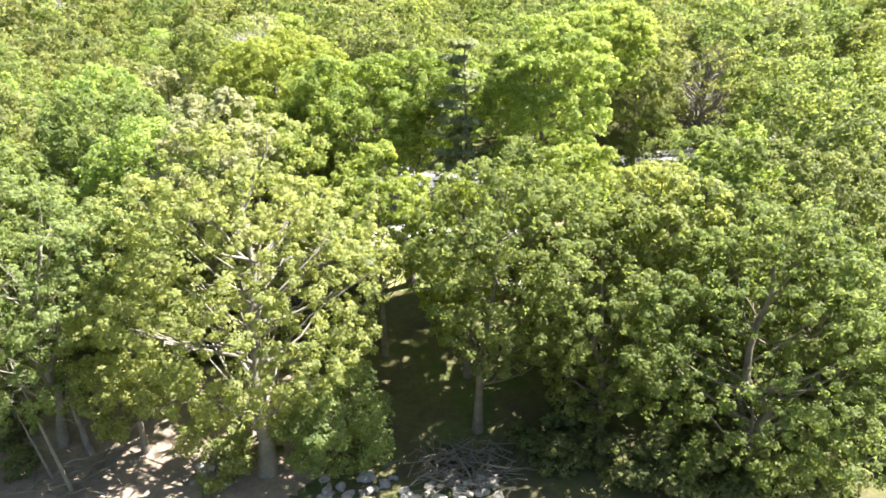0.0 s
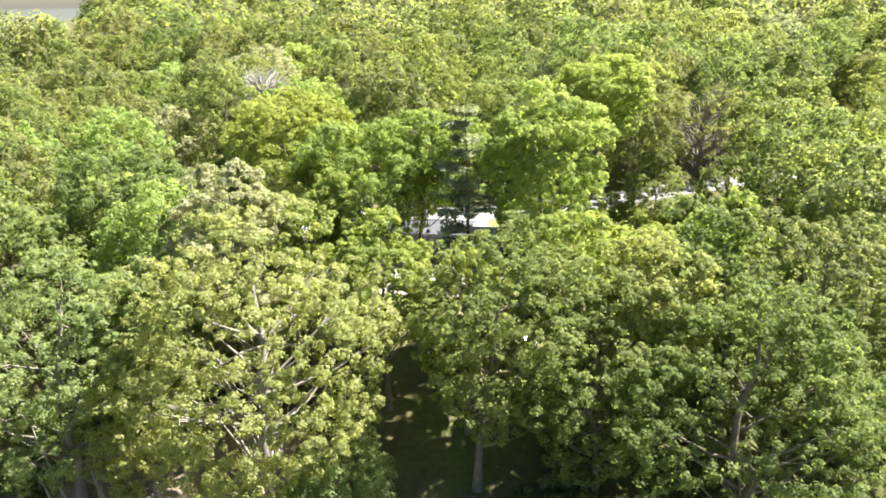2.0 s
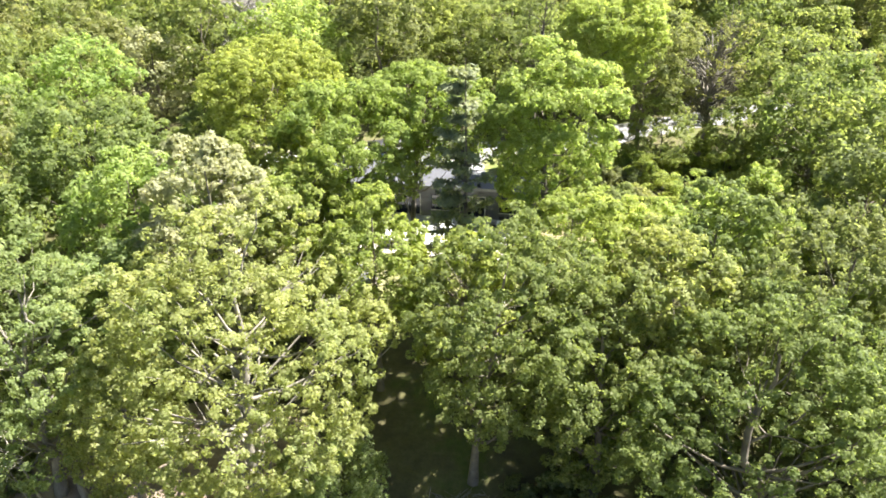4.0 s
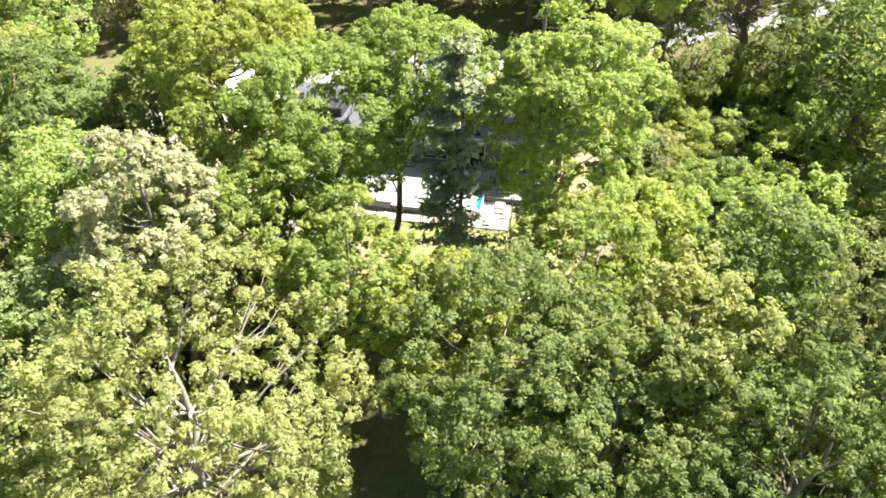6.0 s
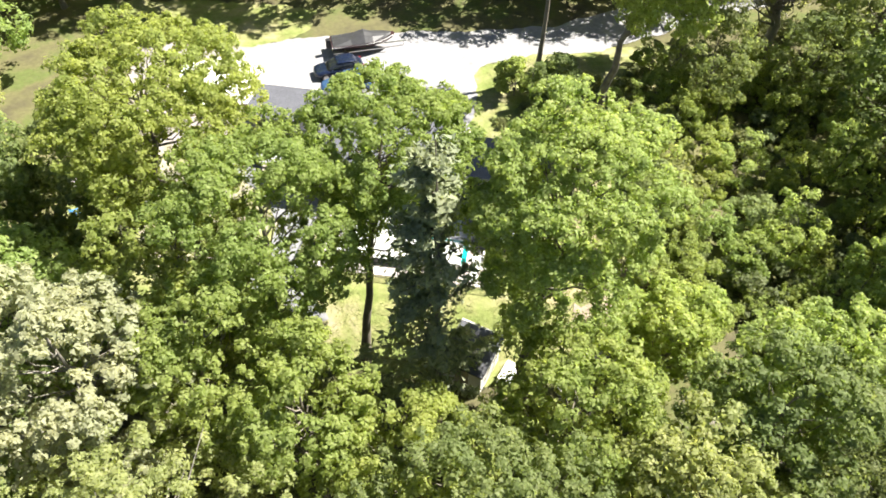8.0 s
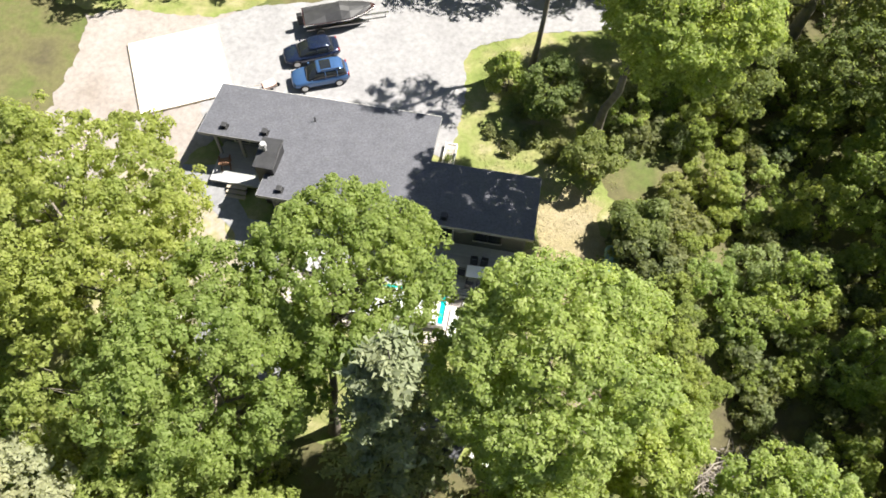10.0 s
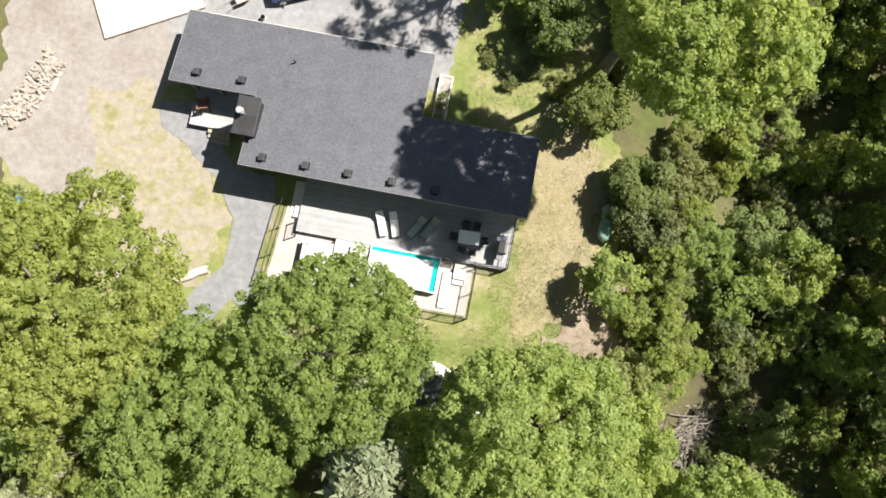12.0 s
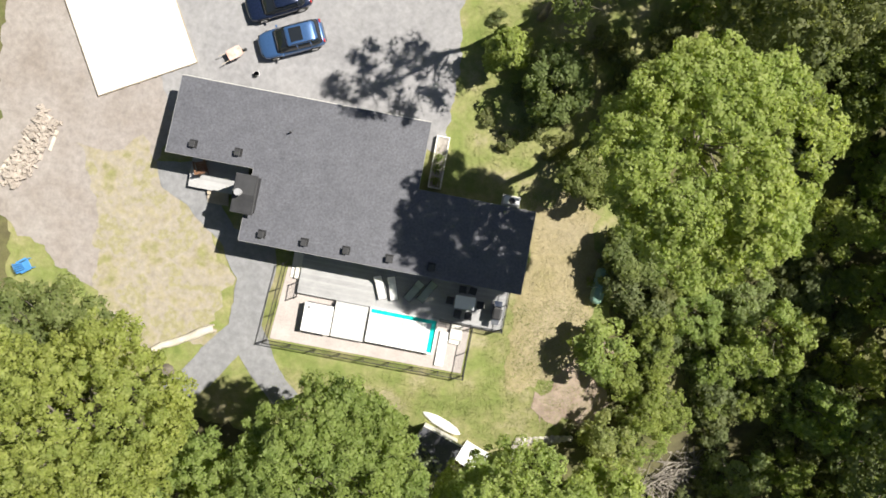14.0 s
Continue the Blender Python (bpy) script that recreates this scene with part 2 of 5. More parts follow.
def boxes(*all_of, bevel=0.0, m=None):
    bm = bmesh.new()
    for b in all_of:
        box(bm, *b, bevel=bevel, m=m)
    return bm


def rod(bm, a, b, ra, rb=None, sides=8):
    """A tapered round bar from a to b."""
    a, b = Vector(a), Vector(b)
    turn = (b - a).to_track_quat("Z", "Y").to_matrix().to_4x4()
    m = Matrix.Translation((a + b) / 2) @ turn
    bmesh.ops.create_cone(bm, cap_ends=True, segments=sides, radius1=ra, radius2=ra if rb is None else rb, depth=(b - a).length, matrix=m)


def rods(*all_of, sides=8):
    bm = bmesh.new()
    for a, b, r in all_of:
        rod(bm, a, b, r, sides=sides)
    return bm


def mesh_arrays(name, verts, quads, material, parent=None, smooth=False):
    """A mesh from arrays of corners and of faces, all with as many corners."""
    me = bpy.data.meshes.new(name)
    verts, quads = np.asarray(verts, np.float32), np.asarray(quads, np.int32)
    me.vertices.add(len(verts))
    me.vertices.foreach_set("co", verts.ravel())
    me.loops.add(quads.size)
    me.loops.foreach_set("vertex_index", quads.ravel())
    me.polygons.add(len(quads))
    me.polygons.foreach_set("loop_start", np.arange(0, quads.size, quads.shape[1], dtype=np.int32))
    me.polygons.foreach_set("use_smooth", [smooth] * len(quads))
    me.update(calc_edges=True)
    me.materials.append(material)
    ob = new(name, me)
    ob.parent = parent
    return ob


# ---- ground ----
def smoothstep(a, b, x):
    t = np.clip((x - a) / (b - a), 0, 1)
    return t * t * (3 - 2 * t)


def lake_side(x, y):
    """How far a spot lies in the hollow of the far lake: 0 on land, 1 in the lake."""
    return smoothstep(0.46, 0.52, -x / np.maximum(y, 1.0)) * smoothstep(155.0, 200.0, y)


def height(x, y):
    """The lie of the land: level round the house, falling to the shore behind the camera's start."""
    x, y = np.asarray(x, float), np.asarray(y, float)
    z = -1.6 * smoothstep(63.5, 56.0, y) - 3.6 * smoothstep(58.0, 38.0, y) - 2.4 * smoothstep(38.0, 29.0, y) - 2.0 * smoothstep(29.0, 22.0, y)
    z = z + 0.12 * np.sin(x * 0.31 + 1.0) * np.sin(y * 0.27) * smoothstep(62.0, 56.0, y)
    z = z - 1.4 * smoothstep(17.0, 24.0, x) * smoothstep(50.0, 60.0, y) * smoothstep(100.0, 84.0, y)
    z = z + 16.0 * smoothstep(92.0, 230.0, y) * (1 - lake_side(x, y)) + 0.6 * np.sin(x * 0.05) * smoothstep(100, 140, y)
    return z


def ground_z(x, y):
    return float(height(x, y))


def build_ground():
    xs = np.unique(np.concatenate([np.linspace(-900, -60, 22), np.arange(-60, 60.1, 1.0), np.linspace(60, 900, 22)]))
    ys = np.unique(np.concatenate([np.linspace(-300, 15, 16), np.arange(15, 110.1, 0.75), np.linspace(110, 1500, 50)]))
    gx, gy = np.meshgrid(xs, ys)
    gz = height(gx, gy)
    v = np.stack([gx.ravel(), gy.ravel(), gz.ravel()], 1)
    n = len(xs)
    i, j = np.meshgrid(np.arange(n - 1), np.arange(len(ys) - 1))
    a = (j * n + i).ravel()
    ob = mesh_arrays("ground", v, np.stack([a, a + 1, a + n + 1, a + n], 1), FOREST_FLOOR, smooth=True)
    tagged(ob, "leaf-littered forest floor with moss and thin grass", "ground", kind="structure")


build_ground()


def sheet(name, outline, material, lift, label, category, wobble=0.25, seed=1, step=0.35):
    """A flat patch of ground with a ragged edge, a little above the land."""
    ring = []
    for (ax, ay), (bx, by) in zip(outline, outline[1:] + outline[:1]):
        count = max(1, int(math.hypot(bx - ax, by - ay) / step))
        for k in range(count):
            t = k / count
            px, py = ax * (1 - t) + bx * t, ay * (1 - t) + by * t
            shift = [sum(noise.noise((px * f + seed, py * f + k * 17, seed * 3.1)) * g for f, g in ((0.45, 1.5), (1.4, 0.8), (3.5, 0.5))) * wobble for k in (0, 1)]
            ring.append((px + shift[0], py + shift[1]))
    n = len(ring)
    grid = [(x, y) for x in np.arange(min(p[0] for p in ring), max(p[0] for p in ring), 1.0) for y in np.arange(min(p[1] for p in ring), max(p[1] for p in ring), 1.0)]
    flat, _, faces, *_ = delaunay_2d_cdt([Vector(p) for p in ring + grid], [], [list(range(n))], 1, 1e-4)
    bm = bmesh.new()
    verts = [bm.verts.new((p.x, p.y, ground_z(p.x, p.y) + lift + 0.02)) for p in flat]
    for f in faces:
        bm.faces.new([verts[k] for k in f])
    for v in [v for v in bm.verts if not v.link_faces]:
        bm.verts.remove(v)
    bmesh.ops.recalc_face_normals(bm, faces=bm.faces[:])
    if sum(f.normal.z for f in bm.faces) < 0:
        bmesh.ops.reverse_faces(bm, faces=bm.faces[:])
    ob = part(name, bm, material)
    return tagged(ob, label, category, kind="structure")


sheet("lawn", [(-26, 61), (-16, 59.5), (-8, 58.5), (4, 57.5), (11, 58.5), (13, 63.8), (14.5, 72), (12.5, 80), (15, 84), (24, 84), (24, 93), (12, 92), (3, 92), (-12, 91), (-26, 90)], LAWN, 0.012, "patchy green lawn round the house", "lawn", 0.5, 2)
sheet("lawn_far", [(-30, 91), (-17, 90.5), (-12, 93.2), (-12, 97), (-22, 98), (-32, 97)], LAWN, 0.03, "sunlit mown lawn beyond the drive", "lawn", 0.4, 3)
sheet("dirt_yard", [(-27, 90), (-27, 72), (-22, 69.5), (-18.5, 66), (-16, 70), (-16.8, 76), (-14.5, 80), (-13, 84), (-14, 91), (-20, 91.5)], DIRT, 0.024, "pale sandy dirt yard", "dirt yard", 0.5, 4)
sheet("dry_grass", [(-20.5, 77), (-17, 77), (-13.3, 72.5), (-11.2, 69.5), (-10.9, 67), (-12.5, 64.2), (-18, 64), (-20, 68)], YARD_GRASS, 0.036, "dry yellowing grass on the yard", "grass", 0.7, 5)
sheet("dry_ground", [(8.0, 63.9), (12.2, 64.0), (12.8, 69), (12.6, 74.5), (10.3, 77), (8.4, 75), (8.0, 70)], DRY_GRASS, 0.03, "sun-dried straw grass beside the house", "grass", 0.8, 6)
sheet("leaf_litter", [(10.2, 60.5), (14.5, 61), (14.6, 67), (12.4, 66), (10.6, 64)], STRAW, 0.05, "pinkish brown fallen leaves and needles", "leaf litter", 0.75, 7)
sheet("driveway", [(-15.5, 79.5), (-9, 80.6), (2.8, 78.0), (3.1, 84), (3.2, 88.5), (8, 90.6), (13.5, 91.2), (24, 97), (48, 107), (46, 111), (22, 101.5), (10.8, 95.6), (3.9, 94.3), (-6, 93.4), (-12.5, 92.2), (-17.3, 90.2), (-16.5, 84)], GRAVEL, 0.044, "light grey crushed-stone driveway", "driveway", 0.3, 8)
sheet("gravel_path", [(-16.2, 76.3), (-13.6, 76.5), (-10.8, 72.2), (-8.2, 71.9), (-8.0, 70.0), (-8.7, 66.0), (-7.6, 63.4), (-5.8, 61.2), (-7.6, 60.4), (-9.2, 62.6), (-10.1, 64.0), (-11.4, 62.4), (-13.2, 60.4), (-15.2, 61.2), (-12.6, 64.2), (-10.9, 66.0), (-10.6, 69.0), (-11.8, 71.3), (-14.2, 73.6), (-15.8, 74.6)], PATH_GRAVEL, 0.056, "grey gravel footpath that forks", "path", 0.12, 9)


CLEAN_CONCRETE = surface("fresh_concrete", (0.68, 0.68, 0.66), (0.76, 0.76, 0.74), 0.8, 9, 0.6, 0.15, spread=0.03)

# ---- trees ----
def tube_arrays(points, radii, sides=7):
    """Corners and faces of a bent tapered tube."""
    p = np.asarray(points, float)
    r = np.asarray(radii, float)
    t = np.gradient(p, axis=0)
    t /= np.linalg.norm(t, axis=1)[:, None] + 1e-9
    side = np.cross(t, [0.3, 0.9, 0.31])
    side /= np.linalg.norm(side, axis=1)[:, None] + 1e-9
    up = np.cross(t, side)
    a = np.linspace(0, 2 * np.pi, sides, endpoint=False)
    v = p[:, None] + r[:, None, None] * (np.cos(a)[None, :, None] * side[:, None] + np.sin(a)[None, :, None] * up[:, None])
    k, i = np.meshgrid(np.arange(len(p) - 1), np.arange(sides), indexing="ij")
    j = (i + 1) % sides
    f = np.stack([k * sides + i, k * sides + j, (k + 1) * sides + j, (k + 1) * sides + i], -1).reshape(-1, 4)
    return v.reshape(-1, 3), f


def join_arrays(pieces):
    vs, fs, n = [], [], 0
    for v, f in pieces:
        vs.append(v)
        fs.append(f + n)
        n += len(v)
    return np.concatenate(vs), np.concatenate(fs)


def leaves_arrays(rng, at, out, size, flat=0.55, long=1.0):
    """One small leaf or spray at each place, facing roughly out and up."""
    n = len(at)
    d = out + rng.normal(0, flat, (n, 3)) + [0, 0, 0.35]
    d /= np.linalg.norm(d, axis=1)[:, None] + 1e-9
    s = np.cross(d, rng.normal(0, 1, (n, 3)))
    s /= np.linalg.norm(s, axis=1)[:, None] + 1e-9
    u = np.cross(d, s)
    w = (size * rng.uniform(0.6, 1.3, n))[:, None]
    dip = d * w * rng.uniform(0.1, 0.4, n)[:, None]
    v = np.stack([at + u * w * long * 1.15, at + s * w * 0.75 - u * w * 0.6 * long - dip, at - s * w * 0.75 - u * w * 0.6 * long - dip], 1)
    q = np.arange(n * 3).reshape(-1, 3)
    return v.reshape(-1, 3), q


def crown_clumps(rng, shape, count, radius, tall, centre, low=-0.75):
    """Places of leaf clumps: boughs spread through an uneven crown, each carrying clumps on its outer side. Returns places and outward ways."""
    boughs = max(9, int(radius * 3.6 + tall * 1.2))
    d = rng.normal(0, 1, (boughs * 6, 3))
    d /= np.linalg.norm(d, axis=1)[:, None]
    d = d[d[:, 2] > low]
    keep = [d[0]]
    gap = 0.72
    while len(keep) < boughs:
        for c in d:
            if len(keep) < boughs and min(np.linalg.norm(c - k) for k in keep) > gap:
                keep.append(c)
        gap *= 0.88
    way = np.array(keep)
    size = rng.uniform(0.27, 0.44, boughs)
    reach = (1.0 - size) * rng.uniform(0.76, 1.15, boughs)
    if shape == "cone":
        reach = reach * np.clip(0.95 - 0.45 * way[:, 2], 0.3, 1.2)
    which = rng.choice(boughs, count, p=size ** 2 / (size ** 2).sum())
    o = rng.normal(0, 1, (count, 3)) + way[which] * 1.0 + [0, 0, 0.45]
    o /= np.linalg.norm(o, axis=1)[:, None]
    depth = np.where(rng.uniform(0, 1, count) < 0.15, rng.uniform(0.3, 0.8, count), rng.uniform(0.66, 1.16, count))
    flat = min(1.0, 0.55 + 0.4 * tall / radius)
    unit = way[which] * reach[which][:, None] * [radius, radius, tall] + o * (size[which] * depth)[:, None] * [radius, radius, radius * flat * 0.8]
    if shape in ("dome", "column"):
        # the broadest part lies high, and the skirts below draw in
        below = np.clip(-unit[:, 2] / tall, 0, 1)
        unit[:, :2] *= (1 - (0.3 if shape == "dome" else 0.0) * below)[:, None]
        unit[:, 2] = np.where(unit[:, 2] > 0, unit[:, 2] * 0.66, unit[:, 2] * 1.34) + 0.34 * tall
    return unit + centre, o


def broadleaf(name, label, kind, base, crown_radius, top, bottom, seed, clumps=800, clump_size=0.55, per_clump=60, leaf=0.14, trunk_radius=0.3, lean=(0, 0), bark=None, shape="round", bare=0, category="tree", group="", low=-0.75, loose=0.4, limbs=34):
    """A tree: tapered trunk with limbs that reach its leaf clumps, and a crown of many small leaves."""
    rng = np.random.default_rng(seed)
    x, y = base
    z0 = ground_z(x, y)
    tree = thing(name, pose(x, y, z0 - 0.05), label, category, group)
    top, bottom = top - z0, bottom - z0
    tall = (top - bottom) / 2
    centre = np.array([lean[0], lean[1], (top + bottom) / 2])
    if leaf < 0.13:
        clumps, per_clump, clump_size = int(clumps * 1.2), int(per_clump * 0.66), clump_size * 0.7
    at, out = crown_clumps(rng, shape, clumps, crown_radius, tall, centre, low=low)
    # trunk and limbs
    pieces = []
    stem_top = centre + [0, 0, tall * 0.55]
    k = np.linspace(0, 1, 9)[:, None]
    wob = rng.normal(0, 0.12, (9, 3)) * [1, 1, 0] * np.sin(k * np.pi)
    stem = np.array([0, 0, 0]) * (1 - k) + stem_top * k
    stem[:, :2] = centre[:2] * (k ** 1.6) + wob[:, :2] * crown_radius * 0.35
    rad = trunk_radius * (1 - 0.82 * k[:, 0]) * (1 + 0.45 * np.exp(-k[:, 0] * 14))
    pieces.append(tube_arrays(stem, rad, 9))
    ends = at[rng.choice(len(at), min(len(at), limbs + bare), replace=False)]
    for n, end in enumerate(ends):
        start_k = np.clip((end[2] - 0.25 * crown_radius - rng.uniform(0.5, 3.0)) / stem_top[2], 0.22, 0.95)
        i = start_k * 8
        a = stem[int(i)] * (1 - i % 1) + stem[min(int(i) + 1, 8)] * (i % 1)
        t = np.linspace(0, 1, 5)[:, None]
        mid = a + (end - a) * t + np.array([0, 0, -0.12]) * np.linalg.norm(end - a) * np.sin(t * np.pi) + rng.normal(0, 0.12, (5, 3)) * np.sin(t * np.pi)
        if n < bare:
            mid = a + (end * 1.03 - a) * t + rng.normal(0, 0.22, (5, 3)) * np.sin(t * np.pi)
        r0 = trunk_radius * rng.uniform(0.2, 0.42) * (1 - 0.5 * start_k)
        pieces.append(tube_arrays(mid, r0 * (1 - 0.85 * t[:, 0]), 5))
        if n < bare:
            for _ in range(3):
                tw = mid[3] + rng.normal(0, 0.9, 3)
                pieces.append(tube_arrays(np.array([mid[2], (mid[3] + tw) / 2, tw]), [r0 * 0.4, r0 * 0.25, r0 * 0.08], 4))
    v, f = join_arrays(pieces)
    mesh_arrays("trunk", v, f, bark or BARK, tree, True)
    # leaves: on the outer half of each clump
    n = len(at) * per_clump
    c = np.repeat(at, per_clump, 0)
    o = np.repeat(out, per_clump, 0)
    d = rng.normal(0, 1, (n, 3)) + o * 0.75 + [0, 0, 0.35]
    d /= np.linalg.norm(d, axis=1)[:, None]
    size = np.repeat(clump_size * rng.uniform(0.6, 1.35, len(at)), per_clump)
    places = c + d * (size * rng.uniform(0.6, 1.1, n))[:, None] * [1, 1, 0.78]
    v, q = leaves_arrays(rng, places, d, leaf, loose)
    mesh_arrays("crown", v, q, LEAF[kind], tree)
    return tree


def conifer(name, label, base, radius, top, seed, low=3.0, tiers=15, kind="pine", sprays=70, category="pine tree"):
    """A pine: straight trunk, whorls of boughs that carry needle sprays."""
    rng = np.random.default_rng(seed)
    x, y = base
    z0 = ground_z(x, y)
    tree = thing(name, pose(x, y, z0 - 0.05), label, category)
    top = top - z0
    k = np.linspace(0, 1, 8)[:, None]
    stem = np.concatenate([np.sin(k * 3) * 0.15, np.cos(k * 2) * 0.15, k * top], 1)
    pieces = [tube_arrays(stem, 0.24 * (1 - 0.9 * k[:, 0]), 8)]
    places, ways = [], []
    for tier in range(tiers):
        h = low + (top - low) * (tier / tiers) ** 0.85
        length = radius * (1 - (h - low) / (top - low)) ** 0.7 * rng.uniform(0.7, 1.15) + 0.35
        for b in range(6):
            a = rng.uniform(0, 2 * math.pi)
            run = length * rng.uniform(0.6, 1.15)
            way = np.array([math.cos(a), math.sin(a), 0])
            t = np.linspace(0, 1, 5)[:, None]
            bough = np.array([0, 0, h]) + way * run * t + np.array([0, 0, 1]) * (0.25 * run * t ** 2 - 0.1 * run * t)
            pieces.append(tube_arrays(bough, 0.05 * (1 - 0.8 * t[:, 0]), 4))
            s = rng.uniform(0.25, 1.05, sprays)[:, None]
            p = np.array([0, 0, h]) + way * run * s + np.array([0, 0, 1]) * (0.25 * run * s ** 2 - 0.1 * run * s)
            places.append(p + rng.normal(0, 0.2, (sprays, 3)) * [1, 1, 0.5])
            ways.append(np.repeat((way * 0.5 + [0, 0, 0.9])[None], sprays, 0))
    v, f = join_arrays(pieces)
    mesh_arrays("trunk", v, f, BARK, tree, True)
    v, q = leaves_arrays(rng, np.concatenate(places), np.concatenate(ways), 0.13, 0.7, 1.7)
    mesh_arrays("crown", v, q, LEAF[kind], tree)
    return tree


def blades(name, outlines, count, leaf, label, seed, size=0.09):
    """Loose tufts over a stretch of ground: small blades that stand a little out of it."""
    rng = np.random.default_rng(seed)
    at = []
    for x0, y0, x1, y1, share in outlines:
        n = int(count * share / 9)
        cx, cy = rng.uniform(x0, x1, n), rng.uniform(y0, y1, n)
        x = np.repeat(cx, 9) + rng.normal(0, 0.22, n * 9)
        y = np.repeat(cy, 9) + rng.normal(0, 0.22, n * 9)
        at.append(np.stack([x, y, height(x, y) + 0.055 + rng.uniform(0, 0.025, n * 9)], 1))
    at = np.concatenate(at)
    v, q = leaves_arrays(rng, at, np.tile([0.0, 0.0, 0.8], (len(at), 1)), size, 0.8, 1.4)
    tagged(mesh_arrays(name, v, q, LEAF[leaf]), label, "grass", kind="stuff")


blades("grass_tufts", [(-8, 59, 13, 63.3, 0.25), (6, 63.3, 13.5, 69, 0.2), (4, 76.5, 14, 90, 0.3), (-30, 91.5, -13, 97, 0.2)], 36000, "grass", "tufts of green grass on the lawn", 61, 0.032)
blades("straw_tufts", [(8, 64, 12.6, 76.5, 0.6), (10, 60.5, 14.5, 66, 0.3)], 20000, "straw", "tufts of dry yellow grass", 62, 0.03)
sheet("leaf_litter_slope", [(-32, 36.5), (-20, 36.2), (-9, 36.5), (-7.6, 39), (-7.2, 43), (-8.5, 47), (-12, 49), (-18, 48), (-25, 47), (-33, 46)], STRAW, 0.02, "dry brown leaf litter and straw on the slope", "leaf litter", 0.9, 13)
sheet("sandy_bank", [(-16.5, 40.2), (-13.5, 38.8), (-10.0, 38.2), (-9.6, 39.6), (-13.5, 41.0), (-15.5, 42.0)], STRAW, 0.03, "reddish bare earth above the shore", "bank", 0.5, 12)

# ---- the trees that stand near the flight ----
broadleaf("cottonwood_tree", "tall yellow-green cottonwood with pale forking trunk", "cottonwood", (-10.3, 39.6), 8.4, 15.0, -3.0, 11, 988, 0.55, 84, 0.098, 0.45, (-0.4, 1.4), PALE_BARK, bare=16, low=-0.9, category="cottonwood")
broadleaf("cottonwood_tree", "yellow-green cottonwood at the edge of the slope", "cottonwood", (-23.5, 42.0), 7.4, 12.2, -4.0, 12, 798, 0.55, 84, 0.098, 0.32, (0.0, 1.5), PALE_BARK, bare=10, low=-0.9, category="cottonwood")
broadleaf("oak_tree", "green oak with a slim trunk over the slope", "oak", (1.8, 43.4), 6.2, 14.2, -3.0, 13, 760, 0.55, 84, 0.098, 0.26, (1.7, 1.2), low=-0.9, category="oak")
broadleaf("maple_tree", "dark green broad maple down by the shore", "oak", (16.8, 39.2), 8.2, 11.2, -6.5, 14, 1064, 0.55, 84, 0.098, 0.4, (0.5, 1.5), low=-0.95, category="maple")
broadleaf("maple_tree", "mid-green maple between the shore trees", "oak", (9.0, 42.6), 5.8, 11.0, -5.0, 15, 684, 0.55, 84, 0.098, 0.3, (0, 2.0), low=-0.95, category="maple")
broadleaf("maple_tree", "spreading green maple on the slope", "woods", (23.4, 47.0), 6.8, 13.8, -3.5, 16, 874, 0.55, 84, 0.098, 0.32, low=-0.9, category="maple")
broadleaf("ash_tree", "yellowish ash with bare grey twigs", "cottonwood", (12.8, 47.0), 4.0, 13.4, -1.0, 17, 520, 0.55, 56, 0.125, 0.2, bare=44, low=-0.9, category="ash")
broadleaf("maple_tree", "bright green rounded maple beside the garden shed", "maple", (5.8, 55.8), 4.7, 20.8, 0.0, 18, 1240, 0.55, 84, 0.098, 0.34, (1.4, 2.2), shape="column", low=-0.85, category="maple")
conifer("pine_tree", "grey-green white pine with open boughs", (1.0, 56.6), 4.0, 18.6, 19, 2.5, 15, "pine", 100)
broadleaf("oak_tree", "green oak leaning over the pool fence", "young_oak", (-3.4, 58.8), 4.6, 17.8, 5.5, 20, 722, 0.55, 84, 0.098, 0.3, (1.7, 2.9), shape="dome", low=-0.8, category="oak")
broadleaf("oak_tree", "green oak on the slope below the path", "young_oak", (-7.2, 56.2), 5.3, 18.0, 2.5, 21, 900, 0.55, 84, 0.098, 0.32, (0.2, 1.2), shape="dome", low=-0.8, category="oak")
broadleaf("willow_tree", "pale silvery grey-green willow", "silver", (-14.6, 50.4), 4.7, 17.0, 0.0, 22, 760, 0.55, 60, 0.125, 0.26, low=-0.9, bark=PALE_BARK, bare=8, category="willow")
broadleaf("oak_tree", "broad oak shading the yard", "young_oak", (-14.9, 62.5), 5.6, 19.4, 5.5, 23, 988, 0.55, 84, 0.098, 0.36, (1.2, 0.8), shape="dome", low=-0.8, category="oak")
broadleaf("maple_tree", "large bright green maple beside the house", "maple", (12.4, 80.2), 5.2, 20.2, 9.5, 24, 1140, 0.55, 84, 0.098, 0.36, (1.9, -2.6), shape="dome", low=-0.8, category="maple")
broadleaf("poplar_tree", "tall poplar with a long bare trunk by the drive", "oak", (8.1, 87.2), 3.3, 22.0, 9.5, 25, 120, 0.5, 34, 0.13, 0.22, (1.2, -0.4), low=-0.9, bare=16, category="poplar")
broadleaf("oak_tree", "old oak with grey leafless limbs", "woods", (28.5, 92.0), 5.5, 16.5, 3.0, 26, 150, 0.5, 34, 0.14, 0.5, bare=90, low=-0.7, bark=PALE_BARK, category="oak")
broadleaf("sapling", "small leafy sapling beside the gas tank", "oak", (14.9, 72.6), 1.5, 3.6, 0.5, 27, 228, 0.55, 52, 0.14, 0.1, low=-0.9, category="sapling")
broadleaf("sapling", "small leafy sapling at the lawn's edge", "maple", (13.4, 66.5), 1.7, 4.4, 0.5, 28, 95, 0.42, 44, 0.13, 0.07, low=-0.9, category="sapling")
